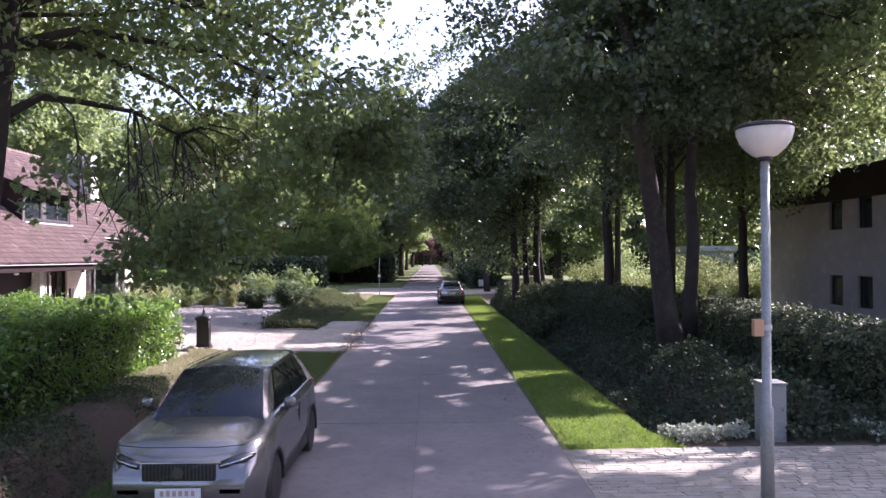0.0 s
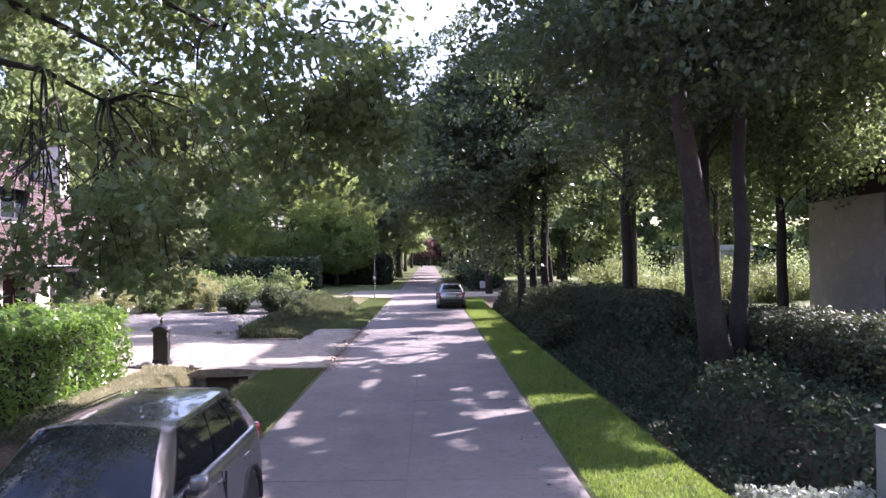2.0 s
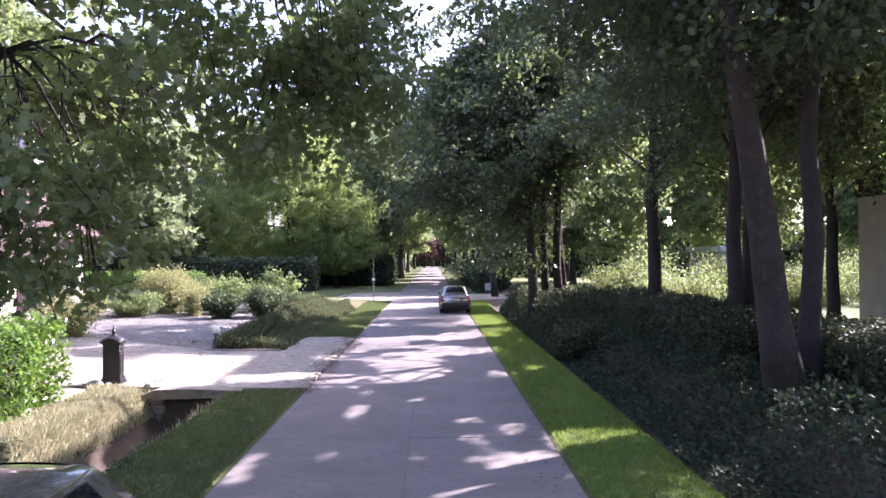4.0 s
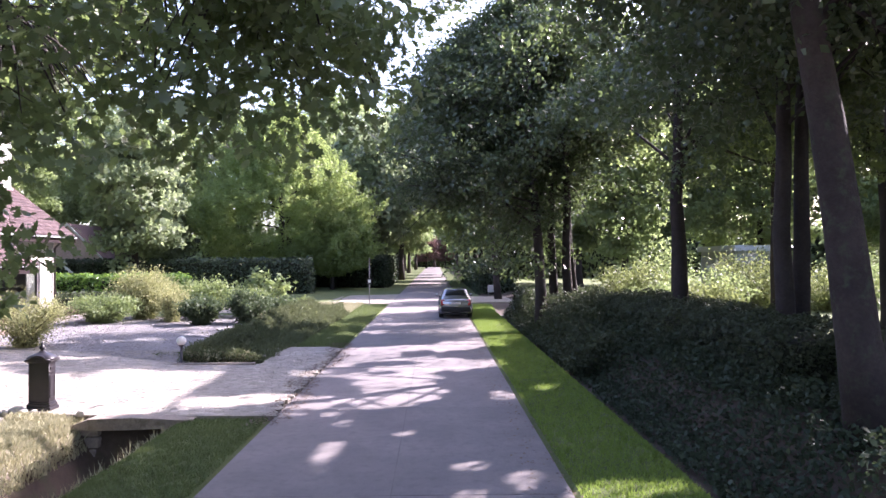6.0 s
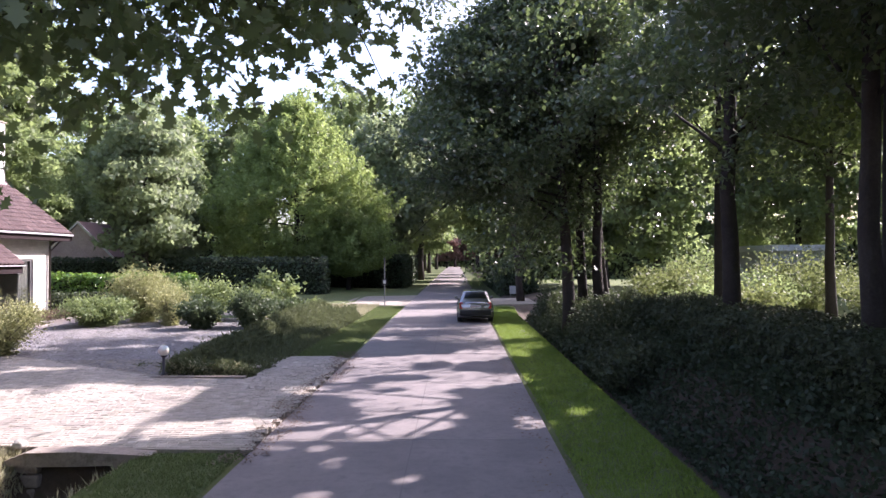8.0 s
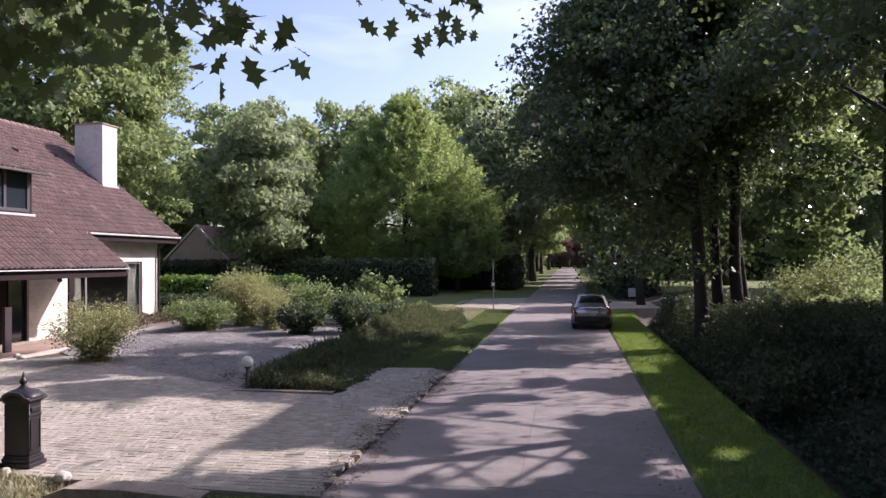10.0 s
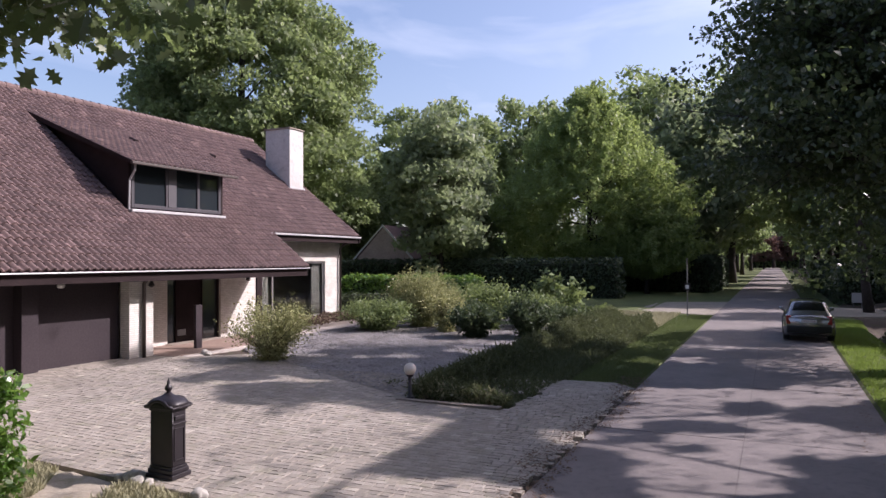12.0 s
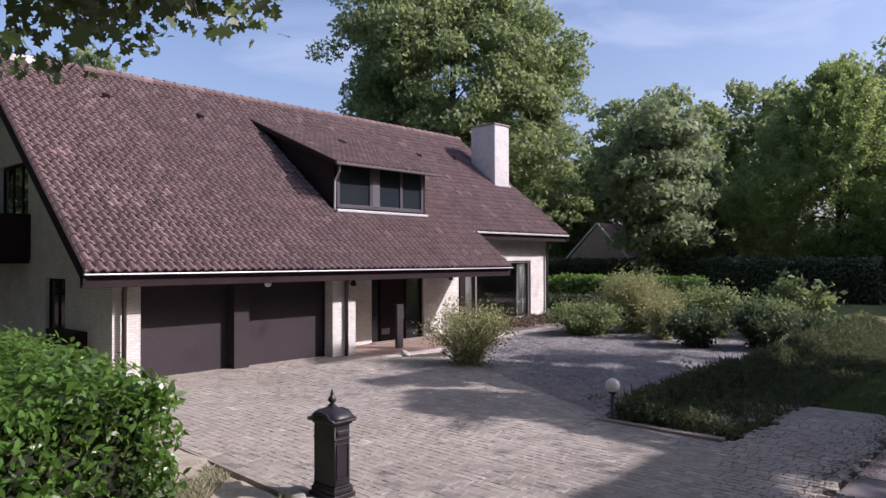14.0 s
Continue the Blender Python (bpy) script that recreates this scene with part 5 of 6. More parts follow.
def shrub(name, label, place, rx, ry, hgt, leaf, size, n, seed, stems=14, hang=0.0, low=0.1, up=0.3):
    rng = np.random.default_rng(seed)
    sh = holder(name, label, "shrub", place)
    tips = []
    for k in range(stems):
        ang, q = rng.uniform(0, 2 * math.pi), rng.uniform(0.2, 1) ** 0.6
        tip = Vector((rx * q * math.cos(ang), ry * q * math.sin(ang), hgt * (1.0 - 0.45 * q ** 2) * rng.uniform(0.8, 1.05)))
        midp = Vector((tip.x * 0.45, tip.y * 0.45, tip.z * 0.6))
        part("stem", tube([(tip.x * 0.06, tip.y * 0.06, -0.05), midp, tip], [0.018, 0.012, 0.004], 5), M_twig, sh)
        tips.append((midp, tip))
    pts = []
    for _ in range(n):
        midp, tip = tips[rng.integers(len(tips))]
        u = rng.uniform(low, 1.08)
        p = Vector((tip.x * 0.06, tip.y * 0.06, 0)).lerp(midp, u * 2) if u < 0.5 else midp.lerp(tip, u * 2 - 1)
        pts.append(np.array(p) + rng.normal(0, 1, 3) * np.array([rx, ry, hgt * 0.6]) * 0.13)
    pts = np.array(pts)
    pts[:, 2] = np.maximum(pts[:, 2], 0.03)
    ob = new("foliage", leaf_mesh("foliage", pts, size, leaf, BLADE, up, 0.4, rng, None, hang))
    ob.parent = sh
    return sh


for q, (x, y, r, h) in enumerate(((9.6, 41.0, 1.6, 2.1), (11.8, 40.4, 1.7, 2.3), (9.9, 44.6, 2.2, 3.4), (13.2, 44.0, 2.4, 3.0), (16.2, 45.2, 2.3, 3.9), (19.0, 44.0, 2.5, 3.1), (22.0, 45.4, 2.6, 4.1), (25.2, 44.2, 2.5, 3.3), (28.4, 45.6, 2.7, 4.2), (12.0, 48.6, 2.6, 4.4), (18.2, 49.0, 2.8, 4.6), (25.0, 50.0, 3.0, 4.9), (32.0, 48.0, 3.0, 4.6))):
    shrub("garden_shrub", "sunlit yellow-green shrub in the neighbouring garden", (x, y, -0.02), r, r, h * 0.8, L_bright if q % 3 else L_far, 0.125, 6500, 140 + q, 26, low=0.05)

gzv = lambda x: float(drive_z(x)) + 0.01
shrub("garden_shrub", "airy yellow-green shrub standing in the chippings", (-12.4, 31.7, gzv(-12.4)), 1.15, 1.15, 1.65, L_yellow, 0.06, 13000, 51, 60, low=0.03)
shrub("garden_shrub", "low yellow-green spreading shrub in the chippings", (-13.9, 40.0, gzv(-13.9)), 1.5, 1.35, 1.2, L_shrub, 0.085, 13000, 52, 54, low=0.02)
shrub("garden_shrub", "tall feathery yellowish shrub", (-13.0, 42.0, gzv(-13)), 1.35, 1.3, 2.35, L_yellow, 0.075, 22000, 53, 70, low=0.02)
shrub("garden_shrub", "pale yellowish upright shrub", (-11.3, 40.6, gzv(-11)), 0.9, 0.9, 1.6, L_yellow, 0.08, 5200, 54, 34, low=0.02)
shrub("garden_shrub", "green leafy shrub with upright shoots", (-10.3, 42.5, gzv(-10)), 1.05, 1.05, 1.9, L_shrub, 0.11, 9500, 55, 34, low=0.02)
shrub("garden_shrub", "dark green rounded shrub", (-9.6, 39.6, gzv(-9.6)), 0.95, 0.9, 1.15, L_ground, 0.10, 9000, 56, 40, low=0.0)
shrub("garden_shrub", "dark green rounded shrub", (-8.0, 40.6, gzv(-8)), 1.0, 0.95, 1.45, L_ground, 0.10, 9500, 57, 40, low=0.0)
shrub("garden_shrub", "loose green shrub in the middle of the bed", (-12.0, 44.2, gzv(-12)), 1.3, 1.2, 1.7, L_shrub, 0.10, 8000, 151, 34, low=0.02)
shrub("garden_shrub", "pale green spreading shrub", (-9.0, 44.0, gzv(-9)), 1.3, 1.2, 1.5, L_shrub, 0.09, 8000, 152, 34, low=0.02)
shrub("garden_shrub", "low dull green shrub at the edge of the heath", (-7.3, 42.6, gzv(-7)), 1.0, 1.0, 1.2, L_ground, 0.09, 6000, 153, 30, low=0.02)
shrub("garden_shrub", "young light green magnolia with large leaves", (-8.6, 46.5, 0.0), 1.3, 1.3, 2.4, L_shrub, 0.24, 1100, 58, 16, low=0.45)
shrub("garden_shrub", "small light green shrub by the lawn", (-7.6, 48.5, 0.0), 0.9, 0.9, 0.9, L_shrub, 0.16, 900, 59, 14)


def carpet(name, label, x0, x1, y0, y1, n, size, leaf, seed, height, keep=lambda x, y: True, shape=BLADE, level=ground_z, hang=0.0, up=0.7, category="ground cover"):
    rng = np.random.default_rng(seed)
    x, y = rng.uniform(x0, x1, n), rng.uniform(y0, y1, n)
    ok = np.array([keep(a, b) for a, b in zip(x, y)])
    x, y = x[ok], y[ok]
    hh = np.array([height(a, b) for a, b in zip(x, y)])
    z = level(x, y) + hh * rng.uniform(0.35, 1.0, len(x))
    ob = new(name, leaf_mesh(name, np.stack([x, y, z], -1), size, leaf, shape, up, 0.4, rng, None, hang))
    return tagged(ob, label, category, kind="stuff")


L_litter = leaf_mat("dead_leaf", (0.09, 0.055, 0.035), (0.24, 0.16, 0.10), (0.2, 0.12, 0.07), 0.8, 0.12)
right_dip = lambda x, y: float(np.exp(-((x - 4.35) / 0.8) ** 4))
hn = lambda x, y, s: 0.5 + 0.5 * noise.noise(Vector((x * s, y * s, 0.3)))
carpet("ivy", "dark ivy over the ditch bank and tree feet", 3.7, 6.5, 12.2, 50, 42000, 0.10, L_ivy, 61, lambda x, y: 0.12 + (0.42 + 0.42 * smooth01((y - 21) / 4)) * smooth01((x - 4.2) / 1.6) * (0.4 + hn(x, y, 0.9)) + 0.15 * hn(x, y, 2.0), lambda x, y: x > 3.85 + 0.3 * hn(x, y, 0.8) or y < 13)
carpet("undergrowth", "dark leafy undergrowth round the feet of the roadside stems", 3.7, 6.5, 29, 47, 34000, 0.11, L_beechhedge, 161, lambda x, y: 0.1 + (0.5 + 0.8 * smooth01((y - 30) / 5) + 0.5 * (hn(x, y, 1.1) - 0.5)) * smooth01((x - 3.65 - 0.25 * hn(x, y, 0.7)) / 0.7) + 0.55 * right_dip(x, y), lambda x, y: y < 45 or hn(x, y, 0.6) > 0.4, up=0.4)
carpet("ivy", "trailing ivy below the hedge by the entrance", 5.3, 14, 11.75, 12.7, 6000, 0.09, L_ivy, 62, lambda x, y: 0.12 + 0.25 * hn(x, y, 1.5))
carpet("variegated_plants", "whitish variegated ground cover at the kerb", 3.6, 4.7, 11.7, 12.9, 1900, 0.075, L_pale, 63, lambda x, y: 0.1 + 0.3 * hn(x, y, 1.5))
carpet("variegated_plants", "whitish variegated ground cover at the kerb", 6.6, 10, 11.75, 12.4, 1700, 0.075, L_pale, 65, lambda x, y: 0.1 + 0.2 * hn(x, y, 1.5))
ditch_in = in_poly([(-6.85, 28.9), (-4.62, 28.9), (-4.3, 46), (-5.0, 49), (-7.4, 46.5), (-6.6, 40)])
STRAND = np.array([(-0.07, 0, 0), (0.07, 0, 0), (0.05, 0.6, 0.12), (0, 1.0, 0.32)])
mound = lambda x, y: 0.04 + (0.16 + 0.12 * smooth01((y - 29) / 2.5) + 0.30 * hn(x, y, 0.8) + 0.22 * hn(x, y, 2.2) + 0.22 * smooth01((y - 34) / 8)) * smooth01((-4.25 - x) / 0.9) * smooth01((x + 7.4) / 1.0)
carpet("ditch_planting", "dense dark brownish-green heath filling the ditch beside the verge", -7.6, -4.2, 28.9, 49, 60000, 0.07, L_heath, 64, mound, ditch_in, up=0.3)
carpet("ditch_planting", "fine upright shoots of heath over the ditch", -7.6, -4.2, 28.9, 49, 60000, 0.17, L_heath, 164, mound, ditch_in, STRAND, hang=-0.9, up=0.0)
carpet("gravel_weeds", "thin weeds straying from the heath into the chippings", -8.6, -6.3, 29.4, 39, 5200, 0.10, L_heath, 165, lambda x, y: 0.16, lambda x, y: hn(x, y, 1.7) > 0.5 + 0.16 * (-6.3 - x), STRAND, level=lambda x, y: drive_z(x), hang=-0.6, up=0.0)
carpet("ivy", "patchy ivy and weeds below the laurel hedge", -7.2, -4.3, 2, 18, 26000, 0.06, L_ground, 77, lambda x, y: 0.04 + 0.16 * hn(x, y, 0.7), lambda x, y: hn(x, y, 0.55) > 0.40)
carpet("leaf_litter", "brown fallen leaves on bare soil beside the verge", -7.3, -4.4, 2, 19, 12000, 0.05, L_litter, 66, lambda x, y: 0.012, up=5.0)
carpet("leaf_litter", "brown fallen leaves and dirt between road and setts", -3.6, -2.1, 21.8, 33.5, 6500, 0.045, L_litter, 67, lambda x, y: 0.02, lambda x, y: abs(x + 2.82 + 0.15 * math.sin(y)) < 0.75 * hn(x, y, 1.3) * hn(x, y, 4.0) + 0.12, level=lambda x, y: np.full(np.shape(x), 0.012), up=3.0)
carpet("leaf_litter", "scattered fallen leaves on the road edge", 1.2, 1.9, 11, 40, 700, 0.05, L_litter, 68, lambda x, y: 0.012, level=lambda x, y: np.full(np.shape(x), 0.006), up=4.0)
carpet("dry_fern", "tan withered fern at the end of the ditch planting", -6.6, -4.9, 28.95, 30.3, 1500, 0.12, L_drygrass, 69, lambda x, y: 0.22 + 0.22 * hn(x, y, 1.5), level=ground_z, up=0.1)
carpet("low_planting", "brownish low planting along the foot of the house", -17.3, -16.2, 37.4, 44.5, 5000, 0.09, L_litter, 70, lambda x, y: 0.3 + 0.3 * hn(x, y, 1.2), level=lambda x, y: drive_z(x), up=0.1)

# ------------------------------------------------------------------ grass
def grass(name, label, area, n, height, leaf, seed, width=0.16, level=ground_z):
    rng = np.random.default_rng(seed)
    x0, x1, y0, y1, keep = area
    y = y0 + (y1 - y0) * rng.uniform(0, 1, n) ** 1.25
    x = rng.uniform(x0, x1, n)
    ok = np.array([keep(a, b) for a, b in zip(x, y)])
    x, y = x[ok], y[ok]
    base = np.stack([x, y, level(x, y)], -1)
    ang = rng.uniform(0, 2 * math.pi, len(x))
    lean = rng.normal(0, 0.45, (len(x), 2))
    s = height * rng.uniform(0.5, 1.25, len(x))
    side = np.stack([np.cos(ang), np.sin(ang), 0 * ang], -1) * (s * width)[:, None]
    tip = base + np.stack([lean[:, 0] * s, lean[:, 1] * s, s], -1)
    v = np.stack([base - side, base + side, tip], 1).reshape(-1, 3)
    m = len(x)
    me = bpy.data.meshes.new(name)
    me.vertices.add(m * 3)
    me.vertices.foreach_set("co", v.reshape(-1).astype(np.float32))
    me.loops.add(m * 3)
    me.loops.foreach_set("vertex_index", np.arange(m * 3, dtype=np.int32))
    me.polygons.add(m)
    me.polygons.foreach_set("loop_start", np.arange(0, m * 3, 3, dtype=np.int32))
    me.update(calc_edges=True)
    me.materials.append(leaf)
    return tagged(new(name, me), label, "grass", kind="stuff")


grass("grass", "mown bright green verge grass beside the road", (1.72, 3.75, 11.5, 54, lambda x, y: x < 3.5 + 0.2 * hn(x, y, 1.0)), 130000, 0.055, L_grass, 71)
grass("grass", "mown verge grass beside the road", (-4.7, -2.68, 5, 22.45, lambda x, y: x > -4.6 + 0.3 * hn(x, y, 1.0)), 90000, 0.05, L_verge, 72)
grass("grass", "mown verge grass beside the road", (-4.5, -2.7, 32.6, 54.5, lambda x, y: x > -4.6 + 0.3 * hn(x, y, 1.0)), 60000, 0.06, L_verge, 73)
grass("grass", "pale dry grass on the bank by the driveway", (-9.2, -6.0, 16.5, 22.5, lambda x, y: x > -7.2 or y > 21.15 and hn(x, y, 1.4) > 0.62), 60000, 0.10, L_drygrass, 74)
grass("grass", "pale dry grass at the end of the ditch", (-9.0, -4.4, 45, 55, lambda x, y: True), 16000, 0.16, L_drygrass, 75)

grass("grass", "straggling tall dry grass along the ditch edge", (-4.95, -4.45, 17, 22.5, lambda x, y: hn(x, y, 1.1) > 0.35), 1500, 0.2, L_drygrass, 76, 0.05)
grass("grass", "straggling grass along the far ditch edge", (-6.5, -6.0, 17, 22.3, lambda x, y: hn(x, y, 1.1) > 0.35), 1300, 0.18, L_drygrass, 78, 0.05)

# ------------------------------------------------------------------ street furniture
lamp = holder("street_lamp", "grey steel street lamp with a white bowl and dark lid", "street lamp", (3.78, 9.3, -0.05))
part("pole", tube([(0, 0, 0), (0, 0, 1.1), (0, 0, 1.12), (0, 0, 4.06)], [0.075, 0.075, 0.055, 0.05], 14), surface("galvanised_steel", (0.25, 0.25, 0.24), (0.34, 0.34, 0.33), 2.0, 30, 0.6, 0.1, 0.002, metal=0.3), lamp, smooth=True)
M_bowl, tb, pb = nodes_of("opal_bowl")
pb.inputs["Base Color"].default_value, pb.inputs["Roughness"].default_value = (0.66, 0.63, 0.60, 1), 0.35
pb.inputs["Subsurface Weight"].default_value = 0.3
part("bowl", lathe([(0.07, 4.06), (0.14, 4.09), (0.22, 4.16), (0.28, 4.24), (0.315, 4.33), (0.325, 4.40), (0.32, 4.42)], 28), M_bowl, lamp, "white opal bowl", True)
part("collar", lathe([(0.06, 4.02), (0.085, 4.03), (0.085, 4.07), (0.06, 4.08)], 20), M_iron, lamp, smooth=True)
part("lid", lathe([(0.335, 4.40), (0.34, 4.43), (0.30, 4.455), (0.18, 4.475), (0.02, 4.485)], 28), M_iron, lamp, "dark shallow lid", True)
part("notice_box", box(-0.17, -0.05, -0.06, 0.02, 1.95, 2.15, 0.008), plain("orange_box", (0.50, 0.28, 0.16), 0.6), lamp, "faded orange notice plate")
part("clamp", tube([(0, 0, 2.02), (0, 0, 2.08)], [0.066, 0.066], 14), M_gutter, lamp)

cab = holder("utility_cabinet", "light grey concrete utility cabinet beside the ivy", "utility cabinet", (5.12, 12.0, -0.05))
M_cab = surface("grey_cabinet", (0.24, 0.24, 0.24), (0.31, 0.31, 0.30), 1.5, 30, 0.75, 0.2, 0.004, (0.3, 0.29, 0.27))
part("body", box(-0.18, 0.18, -0.16, 0.16, 0, 0.9, 0.012), M_cab, cab)
part("lid", box(-0.195, 0.195, -0.175, 0.175, 0.9, 0.94, 0.012), M_cab, cab)
part("door", box(-0.15, 0.15, -0.172, -0.16, 0.08, 0.85, 0.004), M_cab, cab)
part("lock", box(0.1, 0.125, -0.18, -0.172, 0.5, 0.55, 0.003), M_frame, cab)

sign = holder("marker_post", "thin grey post with a small white sign plate", "post", (-3.9, 53.4, -0.05))
part("pole", tube([(0, 0, 0), (0, 0, 2.95)], [0.03, 0.03], 8), M_frame, sign)
part("plate", box(-0.15, 0.15, -0.05, -0.03, 1.35, 1.7, 0.004), M_iron, sign, "dark sign plate")
part("plate_face", box(-0.08, 0.08, -0.056, -0.05, 1.43, 1.62, 0.002), M_whiteframe, sign, "small white panel")
board = holder("estate_board", "small white board standing by the side lane", "sign board", (4.45, 64.0, -0.05))
part("plate", box(-0.3, 0.3, -0.02, 0.02, 0.3, 0.88, 0.004), M_gutter, board)
for x in (-0.22, 0.22):
    part("leg", box(x - 0.03, x + 0.03, 0.02, 0.06, 0, 0.85, 0.004), M_frame, board)

# globe lamp at the corner of the bed
gl = holder("garden_lamp", "short dark garden lamp with a white globe", "garden lamp", (-6.68, 28.88, 0.03))
part("post", tube([(0, 0, 0), (0, 0, 0.05), (0, 0, 0.06), (0, 0, 0.48)], [0.07, 0.07, 0.035, 0.035], 12), M_iron, gl, smooth=True)
part("holder", lathe([(0.04, 0.46), (0.07, 0.48), (0.07, 0.51), (0.04, 0.53)], 16), M_iron, gl)
part("globe", lathe([(0.05, 0.51)] + [(0.125 * math.sin(math.pi * k / 12), 0.62 - 0.125 * math.cos(math.pi * k / 12)) for k in range(2, 12)] + [(0.005, 0.745)], 20), M_bowl, gl, "white opal globe", True)


# ------------------------------------------------------------------ the letter box
def letter_box():
    lb = holder("letter_box", "black cast-iron pillar letter box with domed lid and finial", "letter box", (-7.16, 23.0, 0.06), 2)
    part("base", box(-0.23, 0.23, -0.17, 0.17, 0, 0.06, 0.01), M_iron, lb)
    bm = bmesh.new()
    add_box(bm, -0.21, 0.21, -0.15, 0.15, 0.06, 0.12, 0.012)
    add_box(bm, -0.195, 0.195, -0.135, 0.135, 0.12, 0.15, 0.008)
    add_box(bm, -0.18, 0.18, -0.12, 0.12, 0.15, 0.88, 0.01)
    part("body", bm, M_iron, lb)
    for s in (-1, 1):
        for y in (-0.085, 0.085):
            part("panel_bead", box(s * 0.18 - 0.012, s * 0.18 + 0.012, y - 0.008, y + 0.008, 0.22, 0.64, 0.004), M_iron, lb)
        for z in (0.22, 0.624):
            part("panel_bead", box(s * 0.18 - 0.012, s * 0.18 + 0.012, -0.077, 0.077, z, z + 0.016, 0.004), M_iron, lb)
        part("moulding", box(s * 0.18 - 0.018, s * 0.18 + 0.018, -0.125, 0.125, 0.685, 0.705, 0.006), M_iron, lb)
        part("slot_flap", box(s * 0.18 - 0.02, s * 0.18 + 0.02, -0.09, 0.09, 0.745, 0.80, 0.008), M_iron, lb, "letter slot flap")
        part("corner_bead", tube([(s * 0.175, -0.115, 0.15), (s * 0.175, -0.115, 0.86)], [0.012, 0.012], 8), M_iron, lb, smooth=True)
    part("cornice", box(-0.2, 0.2, -0.14, 0.14, 0.86, 0.89, 0.008), M_iron, lb)
    part("cornice", box(-0.235, 0.235, -0.175, 0.175, 0.89, 0.925, 0.012), M_iron, lb)
    bm = bmesh.new()
    rows = []
    for k, z in ((1.0, 0.925), (1.02, 0.94), (0.98, 0.962), (0.88, 0.99), (0.72, 1.013), (0.54, 1.03), (0.38, 1.045), (0.26, 1.062), (0.17, 1.085)):
        ring = []
        for q in range(20):
            a = 2 * math.pi * q / 20
            cx, cy = math.cos(a), math.sin(a)
            m = max(abs(cx), abs(cy)) ** (0.8 * k)
            ring.append(bm.verts.new((0.24 * k * cx / m, 0.18 * k * cy / m, z)))
        rows.append(ring)
    for ra, rb in zip(rows, rows[1:]):
        for q in range(20):
            bm.faces.new((ra[q], ra[(q + 1) % 20], rb[(q + 1) % 20], rb[q]))
    bm.faces.new(rows[-1])
    part("lid", bm, M_iron, lb, "domed lid", True)
    for s in (-1, 1):
        part("pediment", tube([(-0.225, s * 0.172, 0.915), (-0.15, s * 0.175, 0.935), (-0.09, s * 0.172, 0.985), (0, s * 0.165, 1.0), (0.09, s * 0.172, 0.985), (0.15, s * 0.175, 0.935), (0.225, s * 0.172, 0.915)], [0.024] * 7, 8), M_iron, lb, smooth=True)
    part("finial", lathe([(0.04, 1.08), (0.022, 1.095), (0.042, 1.115), (0.05, 1.14), (0.04, 1.165), (0.024, 1.185), (0.02, 1.21), (0.012, 1.24), (0.002, 1.275)], 14), M_iron, lb, "turned finial", True)
    return lb


letter_box()


def rock(place, r, seed):
    bm = bmesh.new()
    bmesh.ops.create_icosphere(bm, subdivisions=3, radius=r)
    for v in bm.verts:
        v.co *= 1 + 0.35 * noise.noise(v.co * (1.6 / r) + Vector((seed, 0, 0)))
        v.co.z *= 0.75
    ob = solo("stone", bm, M_stone, "pale rounded field stone beside the letter box", "stone", group="stones", smooth=True)
    ob.location = place


for k, (x, y, r) in enumerate(((-7.45, 22.72, 0.13), (-7.28, 22.6, 0.09), (-7.1, 22.62, 0.07), (-6.2, 22.55, 0.1), (-7.62, 22.62, 0.06))):
    rock((x, y, 0.08), r, k * 3.1)
rock((-14.6, 31.6, 0.22), 0.12, 20)
rock((-15.0, 31.9, 0.22), 0.1, 23)


